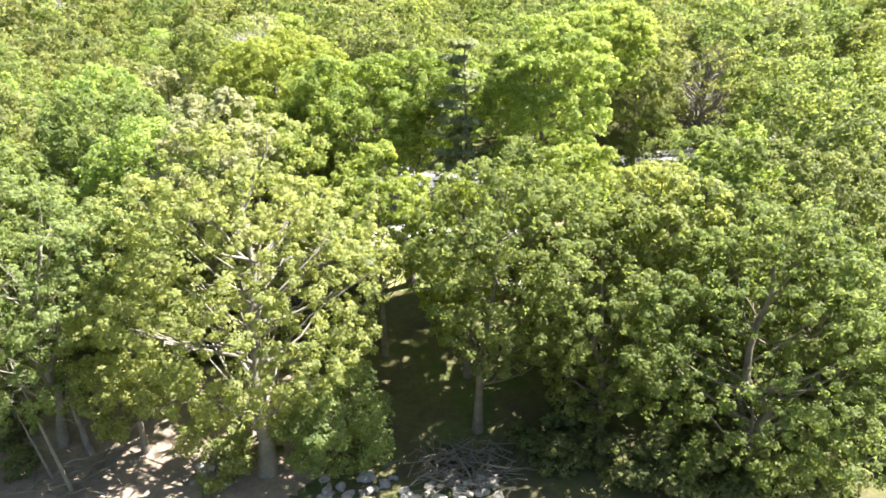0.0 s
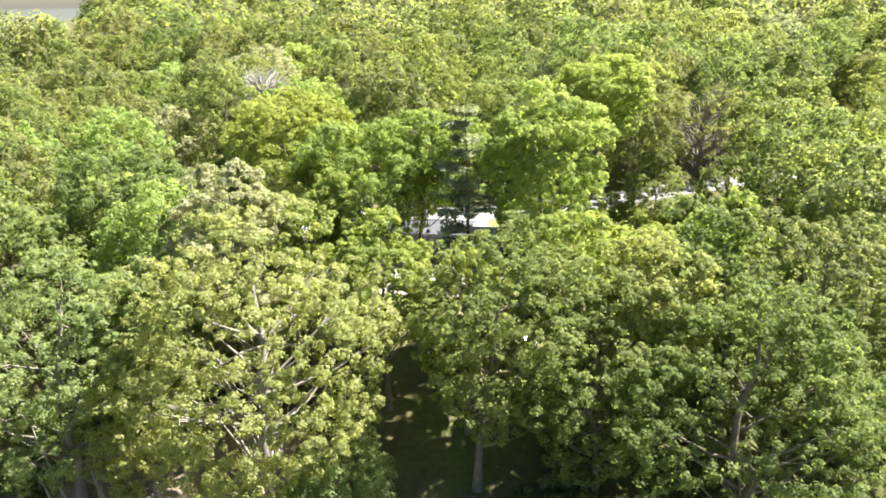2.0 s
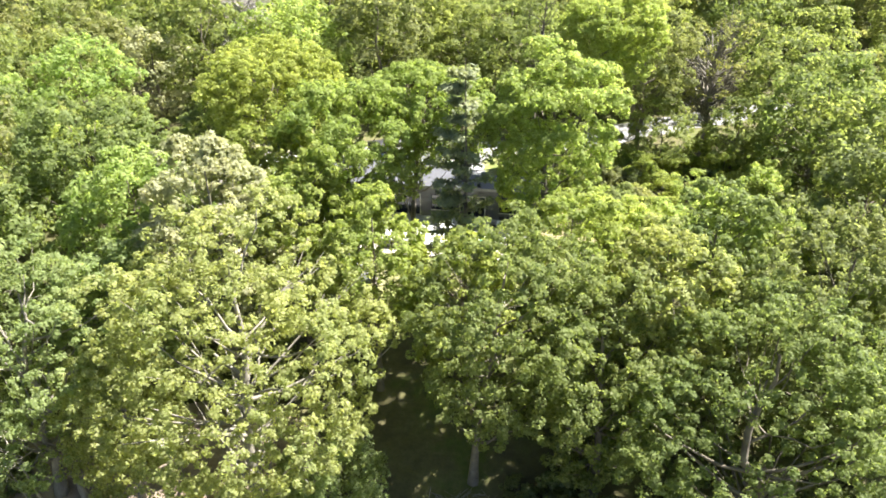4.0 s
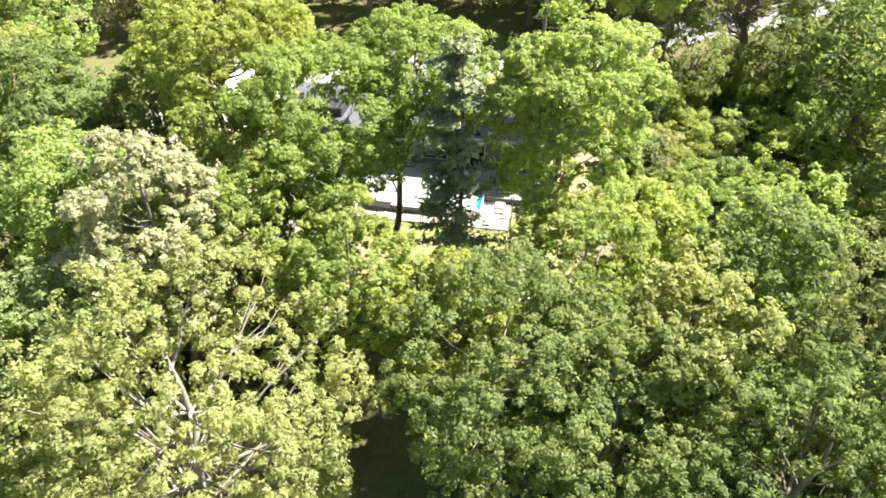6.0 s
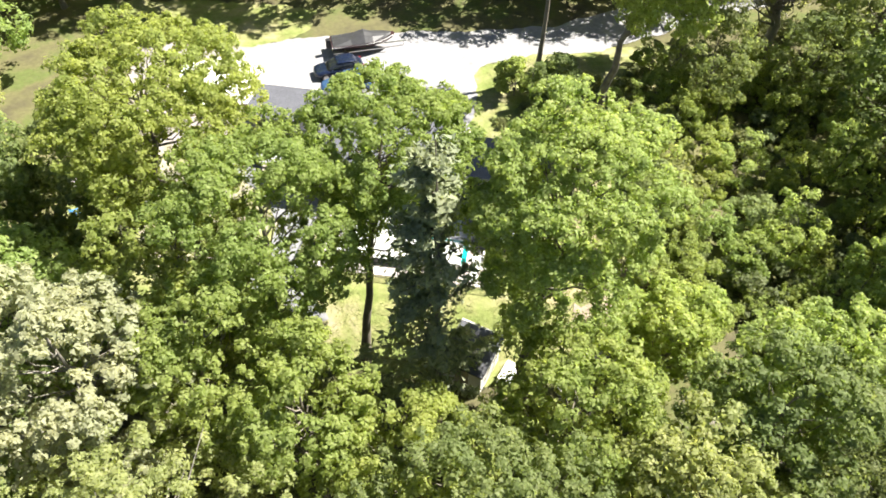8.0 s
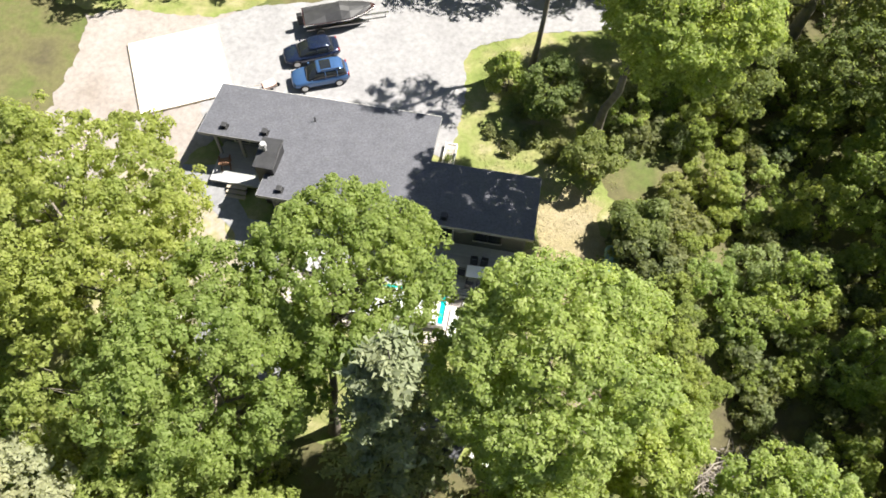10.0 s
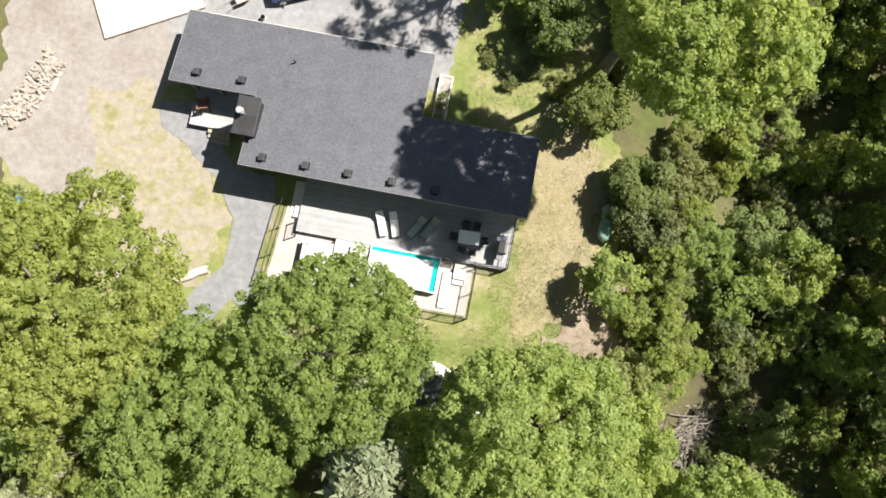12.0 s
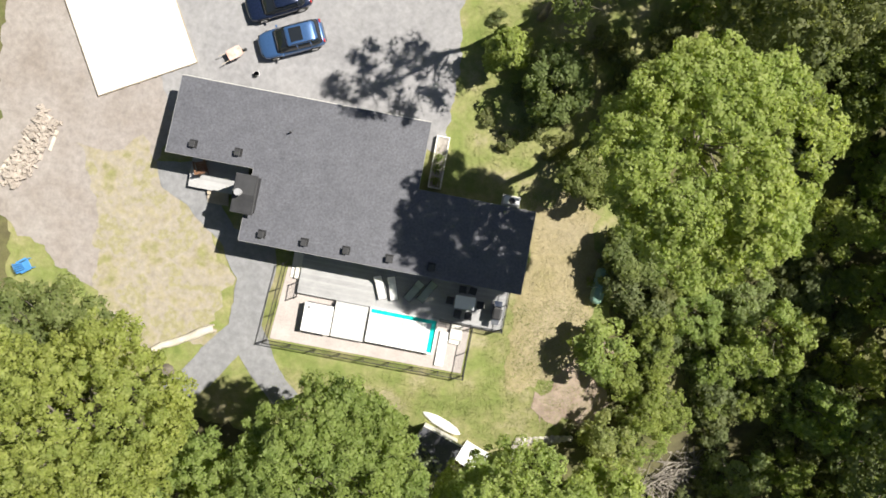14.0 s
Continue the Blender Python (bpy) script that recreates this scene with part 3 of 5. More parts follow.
broadleaf("oak_tree", "green oak beyond the yard", "oak", (-27.5, 62.0), 6.0, 15.0, 2.0, 29, 684, 0.55, 52, 0.14, 0.3, low=-0.8, category="oak")
broadleaf("oak_tree", "green oak near the yard's far corner", "oak", (-20.0, 73.5 - 8.5), 4.5, 12.5, 2.0, 30, 456, 0.55, 52, 0.14, 0.25, low=-0.8, category="oak")
broadleaf("oak_tree", "tall oak beyond the side lawn", "woods", (20.0, 88.5), 5.2, 18.0, 4.0, 31, 620, 0.55, 46, 0.135, 0.3, low=-0.8, category="oak")
broadleaf("oak_tree", "green oak in the middle of the slope", "young_oak", (1.2, 48.0), 4.0, 11.4, 0.0, 36, 440, 0.55, 60, 0.115, 0.22, low=-0.85, category="oak")
broadleaf("oak_tree", "small green oak on the slope", "young_oak", (-4.6, 50.2), 3.8, 13.0, 1.0, 37, 420, 0.55, 60, 0.115, 0.2, low=-0.85, category="oak")
broadleaf("maple_tree", "yellow-green maple on the slope", "maple", (-21.0, 54.0), 5.6, 13.4, 0.0, 38, 560, 0.55, 48, 0.135, 0.27, low=-0.85, category="maple")
broadleaf("cottonwood_tree", "slim cottonwood between its neighbours", "cottonwood", (-19.5, 46.8), 4.4, 11.5, -1.0, 39, 420, 0.55, 48, 0.135, 0.22, low=-0.85, bark=PALE_BARK, category="cottonwood")
broadleaf("maple_tree", "small dark maple on the slope", "oak", (16.8, 50.6), 4.2, 14.0, -1.0, 40, 440, 0.55, 60, 0.115, 0.2, low=-0.85, category="maple")
broadleaf("ash_tree", "slim green ash below the garden shed", "maple", (13.6, 57.0), 2.9, 9.6, 0.5, 49, 380, 0.55, 54, 0.12, 0.18, low=-0.85, category="ash")
broadleaf("cottonwood_tree", "low cottonwood beside its tall neighbour", "cottonwood", (-18.2, 41.5), 3.8, 8.0, -4.5, 50, 420, 0.55, 64, 0.105, 0.2, low=-0.85, bark=PALE_BARK, category="cottonwood")
broadleaf("maple_tree", "young green maple below the tall maple", "young_oak", (7.8, 51.0), 4.1, 13.2, -0.5, 52, 460, 0.55, 64, 0.115, 0.2, low=-0.9, category="maple")
broadleaf("sapling", "leafy sapling on the side lawn", "oak", (9.2, 82.6), 2.3, 5.5, 1.0, 46, 150, 0.45, 44, 0.13, 0.08, low=-0.9, category="sapling")
broadleaf("sapling", "bright leafy sapling near the drive", "maple", (6.2, 84.6), 1.6, 3.6, 0.4, 47, 100, 0.4, 44, 0.13, 0.06, low=-0.9, category="sapling")
broadleaf("sapling", "leafy sapling in the maple's shade", "oak", (11.8, 77.2), 2.0, 4.6, 0.6, 48, 120, 0.42, 44, 0.13, 0.07, low=-0.9, category="sapling")
broadleaf("young_cottonwood", "low yellow-green young cottonwood on the bank", "cottonwood", (-6.4, 40.2), 3.3, 1.6, -5.6, 32, 380, 0.6, 80, 0.09, 0.1, low=-0.9, category="cottonwood")
broadleaf("young_cottonwood", "leafy young cottonwood on the bank", "cottonwood", (-13.2, 39.6), 2.4, -1.4, -6.0, 33, 200, 0.5, 60, 0.09, 0.08, low=-0.9, category="cottonwood")
broadleaf("dead_tree", "dead grey tree with bare branches", "silver", (-27.5, 106.0), 5.0, 18.6, 5.0, 35, 170, 0.5, 5, 0.12, 0.6, bark=DEAD_BARK, bare=150, low=-0.5, category="dead tree")

broadleaf("oak_tree", "green oak between the willow and the path", "young_oak", (-9.4, 50.8), 4.4, 15.4, 1.0, 53, 560, 0.55, 72, 0.105, 0.26, (0, 1.0), low=-0.85, category="oak")
broadleaf("maple_tree", "small maple under the ash on the slope", "maple", (19.2, 53.4), 4.0, 13.0, -0.5, 54, 460, 0.55, 60, 0.115, 0.2, low=-0.9, category="maple")
broadleaf("oak_tree", "green oak filling the slope beside the yard", "young_oak", (-11.6, 56.6), 4.2, 16.0, 1.5, 58, 560, 0.55, 72, 0.105, 0.26, low=-0.85, category="oak")
# ---- the woods: a few kinds, copied ----
kinds = [
    broadleaf("woodland_tree", "leafy green tree in the woods", "woods", (32.5, 60.5), 5.5, 14.5, -0.5, 41, 250, 0.75, 38, 0.18, 0.25, low=-0.9, category="tree", group="woods", limbs=16),
    broadleaf("woodland_tree", "bright green tree in the woods", "maple", (-38.5, 84.0), 6.0, 15.0, 1.0, 42, 270, 0.75, 38, 0.18, 0.28, low=-0.9, category="tree", group="woods", limbs=16),
    broadleaf("woodland_tree", "yellow-green tree in the woods", "cottonwood", (40.0, 78.0), 6.0, 11.5, 0.0, 43, 250, 0.75, 38, 0.18, 0.28, low=-0.9, category="tree", group="woods", limbs=16),
    broadleaf("woodland_tree", "dark green tree in the woods", "oak", (-33.0, 52.0), 6.0, 14.0, -1.0, 44, 270, 0.75, 38, 0.18, 0.28, low=-0.9, category="tree", group="woods", limbs=16),
    broadleaf("woodland_tree", "pale grey-green tree in the woods", "silver", (-36.0, 96.0), 4.6, 14.0, 0.5, 45, 230, 0.75, 32, 0.18, 0.25, low=-0.9, category="tree", group="woods", bare=12, limbs=16),
]
thicket = [
    broadleaf("young_tree", "slim young green tree in the thicket", "young_oak", (16.6, 63.6), 2.0, 4.2, -0.9, 55, 120, 0.5, 50, 0.105, 0.07, low=-0.9, category="young tree", group="thicket", limbs=10),
    broadleaf("young_tree", "yellow-green young tree in the thicket", "cottonwood", (14.4, 60.6), 2.2, 3.6, -0.6, 56, 130, 0.5, 50, 0.105, 0.07, low=-0.9, category="young tree", group="thicket", limbs=10),
    broadleaf("young_tree", "bright green young tree in the thicket", "maple", (24.0, 68.0), 2.3, 5.6, -1.0, 57, 140, 0.5, 50, 0.105, 0.08, low=-0.9, category="young tree", group="thicket", limbs=10),
]
bush = broadleaf("bush", "dense leafy undergrowth bush", "bush", (17.5, 70.0), 2.0, 2.6, -1.2, 51, 80, 0.42, 30, 0.13, 0.06, low=-0.6, category="bush", group="undergrowth", limbs=8)
rnd = random.Random(5)
taken = [(-27.5, 106, 5.5), (8.3, 58.8, 6.5), (13.8, 78, 7), (-14, 64, 7), (-2, 62, 6), (-7, 55, 7), (16.5, 38, 8), (-11, 40, 8), (-24, 41, 7), (22.5, 45, 7), (15.2, 52.5, 4.5), (-13.8, 49.5, 5), (28.5, 92, 5), (33, 60.5, 5), (-38.5, 84, 6), (-30, 84, 5), (40, 78, 6), (-33, 52, 6), (-36, 96, 5), (-27.5, 62, 6), (-20, 65, 4.5), (9, 41, 5.5), (3.5, 42, 6)]

young = [(16.6, 63.6, 2), (14.4, 60.6, 2), (24.0, 68.0, 2)]


def clear(x, y):
    """Whether a spot lies in the open: the yard, the drive, the lawns, the slope below the house or before the shore."""
    if (-31 if 68 < y < 80 else -26) < x < 14.5 and 60 < y < 99:
        return True
    if -8 < x < 24 and 84 < y < 99 - (24 - x) * 0.1:
        return True
    if 3 < x < 60 and abs(y - (91 + (x - 10) * 0.5)) < 5.5:
        return True
    if -32 < x < -10 and 88 < y < 99:
        return True
    if 24 < x < 42 and 91 < y < 109:
        return True
    if -30 < x < 30 and y < 60 and x < 27:
        return True
    return y < 37


def wooded(x0, x1, y0, y1, count, gap, lo, hi):
    made = 0
    for _ in range(count * 12):
        x, y = rnd.uniform(x0, x1), rnd.uniform(y0, y1)
        s = rnd.uniform(lo, hi)
        r = 5.0 * s
        if clear(x, y) or lake_side(x, y) > 0.4 or any(math.hypot(x - a, y - b) < (r + c) * gap for a, b, c in taken):
            continue
        taken.append((x, y, r))
        src = rnd.choices(kinds, (5, 1, 1, 7, 1))[0]
        copy_thing(src, pose(x, y, ground_z(x, y) - 0.05, 0, 0, rnd.uniform(0, 360)) @ Matrix.Diagonal((s, s, s * rnd.uniform(0.85, 1.1), 1)))
        made += 1
        if made >= count:
            return


for n in range(56):
    for _ in range(60):
        x, y = rnd.uniform(14.2, 32.0), rnd.uniform(52.0, 89.0)
        s = rnd.uniform(0.5, 0.95) * (1.0 if x < 20 else 1.2)
        shut = (clear(x, y) and not (y > 84 and x > 17) and y > 60) or (x < 17 and 67 < y < 81)
        if not shut and math.hypot(x - 19.6, y - 57.2) > 3.4 and all(math.hypot(x - a, y - b) > (2.1 * s + c) * 0.62 for a, b, c in young):
            break
    young.append((x, y, 2.1 * s))
    if n % 8:
        copy_thing(thicket[rnd.choice((0, 0, 0, 1, 2, 2))], pose(x, y, ground_z(x, y) - 0.05, 0, 0, rnd.uniform(0, 360)) @ Matrix.Diagonal((s, s, s * rnd.uniform(0.8, 1.25), 1)))
# Three trees added to shade the thicket, then fillers for woods near the drive.
for x, y, s in ((35.5, 68.5, 1.05), (34.6, 78.0, 1.0), (33.5, 52.5, 0.9), (35.0, 88.0, 0.95), (40.0, 95.0, 1.0), (21.6, 84.4, 0.6), (29.4, 84.6, 0.62)):
    taken.append((x, y, 5.0 * s))
    copy_thing(kinds[3], pose(x, y, ground_z(x, y) - 0.05, 0, 0, 67 * x) @ Matrix.Diagonal((s, s, s, 1)))
wooded(33, 62, 40, 100, 30, 0.62, 0.6, 0.95)
wooded(-56, -26, 32, 100, 32, 0.62, 0.75, 1.1)
wooded(-70, 80, 97, 150, 92, 0.6, 0.95, 1.25)
for n in range(60):
    for _ in range(30):
        x, y = rnd.uniform(14.5, 36), rnd.uniform(52, 92)
        if not clear(x, y):
            break
    s = rnd.uniform(0.5, 1.2)
    copy_thing(bush, pose(x, y, ground_z(x, y), 0, 0, rnd.uniform(0, 360)) @ Matrix.Diagonal((s, s, s, 1)))

for x, y, s in ((5.0, 80.5, 0.3), (6.4, 79.2, 0.38), (8.0, 80.2, 0.45), (9.6, 79.0, 0.5), (7.2, 82.4, 0.35), (10.6, 84.6, 0.55), (12.6, 86.0, 0.6), (5.4, 86.9, 0.3), (14.0, 84.2, 0.6), (16.5, 86.5, 0.7), (22.0, 90.0, 0.8), (24.5, 87.0, 0.9), (30.5, 96.0, 0.8), (33.0, 91.0, 0.9), (36.5, 95.0, 0.8)):
    copy_thing(bush, pose(x, y, ground_z(x, y), 0, 0, rnd.uniform(0, 360)) @ Matrix.Diagonal((s, s, s, 1)))
for x, y, s in ((6.4, 40.6, 0.8), (8.2, 41.6, 1.0), (4.6, 42.6, 0.5), (10.0, 39.8, 0.9), (12.2, 39.2, 1.0), (14.6, 38.6, 0.9), (17.4, 38.4, 1.0), (20.4, 38.6, 1.0), (-10.6, 41.4, 0.4), (-25.0, 39.6, 0.6)):
    copy_thing(bush, pose(x, y, ground_z(x, y), 0, 0, rnd.uniform(0, 360)) @ Matrix.Diagonal((s, s, s, 1)))
for n in range(60):
    for _ in range(40):
        x, y = rnd.uniform(-30, 27), rnd.uniform(39, 57)
        if not (-6.5 < x < 4.5) and not (-27 < x < -6 and y < 47):
            break
    s = rnd.uniform(0.4, 1.0)
    copy_thing(bush, pose(x, y, ground_z(x, y), 0, 0, rnd.uniform(0, 360)) @ Matrix.Diagonal((s, s, s, 1)))


def far_woods(seed, count, leaf, label):
    """The woods that run on to the horizon, as one mass of leaf clumps."""
    rng = np.random.default_rng(seed)
    vs, fs, n = [], [], 0
    y = 150 + 560 * rng.uniform(0, 1, count) ** 1.4
    x = rng.uniform(-0.75, 0.75, count) * (y + 40)
    dry = lake_side(x, y) < 0.3
    x, y = x[dry], y[dry]
    count = len(x)
    r = rng.uniform(4, 7.5, count)
    h = rng.uniform(11, 19, count)
    for k in range(count):
        m = int(430 * min(1, 230 / y[k]) ** 1.3) + 40
        d = rng.normal(0, 1, (m, 3))
        d /= np.linalg.norm(d, axis=1)[:, None]
        d[:, 2] = np.abs(d[:, 2]) * 1.1 - 0.25
        place = d * [r[k], r[k], h[k] * 0.5] * rng.uniform(0.75, 1.1, m)[:, None] + [x[k], y[k], ground_z(x[k], y[k]) + h[k] * 0.5]
        v, q = leaves_arrays(rng, place, d, 0.32 + 0.75 * min(1, y[k] / 500), 0.4)
        vs.append(v)
        fs.append(q + n)
        n += len(v)
    ob = mesh_arrays("far_woods", np.concatenate(vs), np.concatenate(fs), LEAF[leaf])
    tagged(ob, label, "woods", kind="stuff")


lake = tagged(part("lake", boxes((-9000, 175, -0.5, -82, 9000, 0.35)), lake_material()), "still blue lake beyond the woods", "lake", kind="structure")
far_woods(77, 640, "bush", "mixed green woods running to the horizon")
far_woods(78, 640, "oak", "dark green far trees of the woods")
far_woods(79, 90, "woods", "bright green far trees of the woods")
far_woods(80, 40, "young_oak", "yellow-green far trees of the woods")


def snag(x, y, dx, dy, tall, r, seed):
    """A leaning dead stem with a few broken twigs."""
    rng = np.random.default_rng(seed)
    k = np.linspace(0, 1, 8)[:, None]
    stem = np.concatenate([dx * k, dy * k, tall * k], 1) + rng.normal(0, 0.05, (8, 3)) * k
    pieces = [tube_arrays(stem, r * (1 - 0.75 * k[:, 0]), 7)]
    for _ in range(9):
        p = stem[rng.integers(3, 8)]
        way = rng.normal(0, 0.5, 3) + [0, 0, 0.25]
        pieces.append(tube_arrays(np.array([p, p + way * 0.6, p + way * 1.1 + rng.normal(0, 0.15, 3)]), [r * 0.25, r * 0.16, r * 0.05], 4))
    v, f = join_arrays(pieces)
    ob = mesh_arrays("snag", v, f, PALE_BARK, None, True)
    ob.matrix_basis = pose(x, y, ground_z(x, y) - 0.05)
    tagged(ob, "leaning dead grey stem without leaves", "dead tree")


snag(-21.0, 38.0, -3.0, 1.5, 7.5, 0.13, 1)
snag(-22.6, 39.0, -2.2, 1.0, 4.5, 0.1, 2)
snag(-21.4, 41.2, -1.2, 0.6, 4.2, 0.26, 3)

# ---- house ----
TH = -6.8
HOUSE = pose(-9.48, 71.8, 0, 0, 0, TH)
house = thing("house", HOUSE, "low dark grey house with a single-slope shingle roof", "house")


def spot(u, v, z=0.0, turn=0.0):
    """A pose in the house's own frame: u along its front, v towards its back."""
    return HOUSE @ pose(u, v, z, 0, 0, turn)


def roof_z(v):
    return 3.85 - 0.14 * v


def slab(outline, top, drop):
    """A thick plate with the given outline; top gives its height at (u, v)."""
    bm = bmesh.new()
    n = len(outline)
    upper = [bm.verts.new((u, v, top(u, v))) for u, v in outline]
    under = [bm.verts.new((u, v, top(u, v) - drop)) for u, v in outline]
    bm.faces.new(upper)
    bm.faces.new(under[::-1])
    for i in range(n):
        j = (i + 1) % n
        bm.faces.new([upper[i], under[i], under[j], upper[j]])
    bmesh.ops.recalc_face_normals(bm, faces=bm.faces[:])
    return bm


ROOF = [(0, 0), (17.4, 0), (17.4, 5.05), (10.1, 5.05), (10.1, 9.25), (-5.5, 9.25), (-5.5, 4.43), (0, 4.43)]
roof = part("roof", slab(ROOF, lambda u, v: roof_z(v), 0.08), SHINGLE, house, "charcoal asphalt shingle roof")
inner = [(0.05, 0.05), (17.35, 0.05), (17.35, 5.0), (10.05, 5.0), (10.05, 9.2), (-5.45, 9.2), (-5.45, 4.48), (0.05, 4.48)]
part("soffit", slab(inner, lambda u, v: roof_z(v) - 0.085, 0.14), FASCIA, house)
for i, (a, b) in enumerate(zip(ROOF, ROOF[1:] + ROOF[:1])):
    (au, av), (bu, bv) = a, b
    bm = bmesh.new()
    quad = [(au, av, roof_z(av) + 0.012), (bu, bv, roof_z(bv) + 0.012), (bu, bv, roof_z(bv) - 0.24), (au, av, roof_z(av) - 0.24)]
    out = Vector((bv - av, au - bu, 0)).normalized() * 0.03
    vs = [bm.verts.new(Vector(q) + out * 0.1) for q in quad] + [bm.verts.new(Vector(q) + out) for q in quad]
    for f in ((0, 1, 2, 3), (7, 6, 5, 4), (0, 4, 5, 1), (1, 5, 6, 2), (2, 6, 7, 3), (3, 7, 4, 0)):
        bm.faces.new([vs[k] for k in f])
    bmesh.ops.recalc_face_normals(bm, faces=bm.faces[:])
    part("fascia", bm, CREAM if i == 4 else FASCIA, roof, "white drip edge" if i == 4 else "")


def plate(a, b, z0, za, zb, depth, thick):
    """An upright board from a to b whose top runs from za to zb."""
    (au, av), (bu, bv) = a, b
    way = Vector((bu - au, bv - av, 0)).normalized()
    out = Vector((way.y, -way.x, 0))
    p, q = Vector((au, av, 0)), Vector((bu, bv, 0))
    bm = bmesh.new()
    ring = []
    for off in (depth, depth - thick):
        o = out * off
        ring += [p + o + Vector((0, 0, z0)), q + o + Vector((0, 0, z0)), q + o + Vector((0, 0, zb)), p + o + Vector((0, 0, za))]
    vs = [bm.verts.new(r) for r in ring]
    for f in ((0, 1, 2, 3), (7, 6, 5, 4), (0, 4, 5, 1), (1, 5, 6, 2), (2, 6, 7, 3), (3, 7, 4, 0)):
        bm.faces.new([vs[k] for k in f])
    bmesh.ops.recalc_face_normals(bm, faces=bm.faces[:])
    return bm


def wall_run(a, b):
    """One straight wall under the sloping roof, with lapped boards standing proud."""
    za, zb = roof_z(a[1]) - 0.23, roof_z(b[1]) - 0.23
    wall = part("wall", plate(a, b, 0.0, za, zb, 0.0, 0.18), SIDING, house)
    z = 0.25
    while z + 0.2 < min(za, zb):
        part("siding_board", plate(a, b, z, z + 0.17, z + 0.17, 0.02, 0.018), SIDING, wall)
        z += 0.2


WALLS = [(0.4, 0.9), (17.0, 0.9), (17.0, 4.7), (9.7, 4.7), (9.7, 8.9), (-5.1, 8.9), (-5.1, 5.9), (0.4, 5.9)]
for a, b in zip(WALLS, WALLS[1:] + WALLS[:1]):
    wall_run(a, b)


def window(u, v, z, w, h, turn=0, name="window", door=False):
    """A framed pane set in a wall that faces the front (turn 0) or is turned."""
    m = pose(u, v, z, 0, 0, turn)
    frame_bm = boxes((-w / 2, -0.07, 0, -w / 2 + 0.07, 0.03, h), (w / 2 - 0.07, -0.07, 0, w / 2, 0.03, h), (-w / 2 + 0.07, -0.07, h - 0.07, w / 2 - 0.07, 0.03, h), (-w / 2 + 0.07, -0.07, 0, w / 2 - 0.07, 0.03, 0.07), (-0.03, -0.06, 0.07, 0.03, 0.02, h - 0.07), m=m)
    win = part(name, frame_bm, BLACK if not door else CREAM, house, "dark framed window" if not door else "white framed patio door")
    for s in (-1, 1):
        c = s * (w / 4)
        part("pane", boxes((c - w / 4 + 0.05, -0.035, 0.06, c + w / 4 - 0.05, -0.02, h - 0.06), m=m), GLASS, win)
    if not door:
        part("sill", boxes((-w / 2 - 0.05, -0.12, -0.06, w / 2 + 0.05, 0.0, -0.003), m=m), CREAM, win)
    else:
        part("door_handle", boxes((0.06, -0.11, 1.0, 0.09, -0.05, 1.25), m=m), STEEL, win)


for u, w, h, z, door in ((2.0, 1.6, 1.3, 1.2, False), (5.2, 2.4, 2.1, 0.57, True), (8.4, 2.0, 1.5, 1.2, False), (11.2, 2.4, 2.1, 0.57, True), (14.6, 1.8, 1.4, 1.2, False)):
    window(u, 0.88, z, w, h, 0, "patio_door" if door else "window", door)
window(-2.9, 5.88, 0.65, 2.2, 2.05, 0, "patio_door", True)
window(3.0, 8.92, 1.1, 1.6, 1.1, 180)
window(-2.0, 8.92, 1.1, 1.4, 1.1, 180)
window(17.02, 2.8, 1.2, 1.4, 1.2, 90)


def roof_vent(u, v):
    vent = part("roof_vent", boxes((u - 0.14, v - 0.17, roof_z(v) - 0.05, u + 0.14, v + 0.13, roof_z(v) + 0.3), bevel=0.03), BLACK, house, "black square roof vent")
    part("hood", boxes((u - 0.18, v - 0.21, roof_z(v) + 0.3, u + 0.18, v + 0.17, roof_z(v) + 0.37), bevel=0.025), DARK_PLASTIC, vent)
    part("flashing", boxes((u - 0.23, v - 0.25, roof_z(v) - 0.03, u + 0.23, v + 0.26, roof_z(v) + 0.05)), BLACK, vent)


for u in (1.35, 3.98, 6.55, 9.2, 11.8):
    roof_vent(u, 0.62)
for u in (-3.9, -1.1):
    roof_vent(u, 5.2)
part("vent_pipe", rods(((1.8, 7.0, roof_z(7.0) - 0.1), (1.8, 7.0, roof_z(7.0) + 0.4), 0.055)), BLACK, house, "thin black plumbing vent pipe")
chimney = part("chimney", boxes((-0.55, 1.75, 0.0, 0.62, 3.9, 4.35), bevel=0.02), BLACK, house, "black metal clad chimney chase")
bm = bmesh.new()
box(bm, -0.66, 1.64, 4.35, 0.73, 4.01, 4.42, 0.02)
bm.verts.ensure_lookup_table()
ridge = [bm.verts.new(p) for p in ((-0.6, 2.82, 4.6), (0.66, 2.82, 4.6))]
eave = [bm.verts.new(p) for p in ((-0.6, 1.7, 4.424), (0.66, 1.7, 4.424), (0.66, 3.95, 4.424), (-0.6, 3.95, 4.424))]
for f in ((eave[0], eave[1], ridge[1], ridge[0]), (eave[2], eave[3], ridge[0], ridge[1]), (eave[1], eave[2], ridge[1]), (eave[3], eave[0], ridge[0])):
    bm.faces.new(f)
part("chimney_cap", bm, DARK_PLASTIC, chimney)
bm = rods(((-0.15, 2.9, 4.5), (-0.15, 2.9, 5.05), 0.13), ((-0.15, 2.9, 5.05), (-0.15, 2.9, 5.1), 0.22), ((-0.15, 2.9, 5.16), (-0.15, 2.9, 5.28), 0.2), sides=16)
part("flue", bm, GALVANISED, chimney, "bright steel flue with round cap")

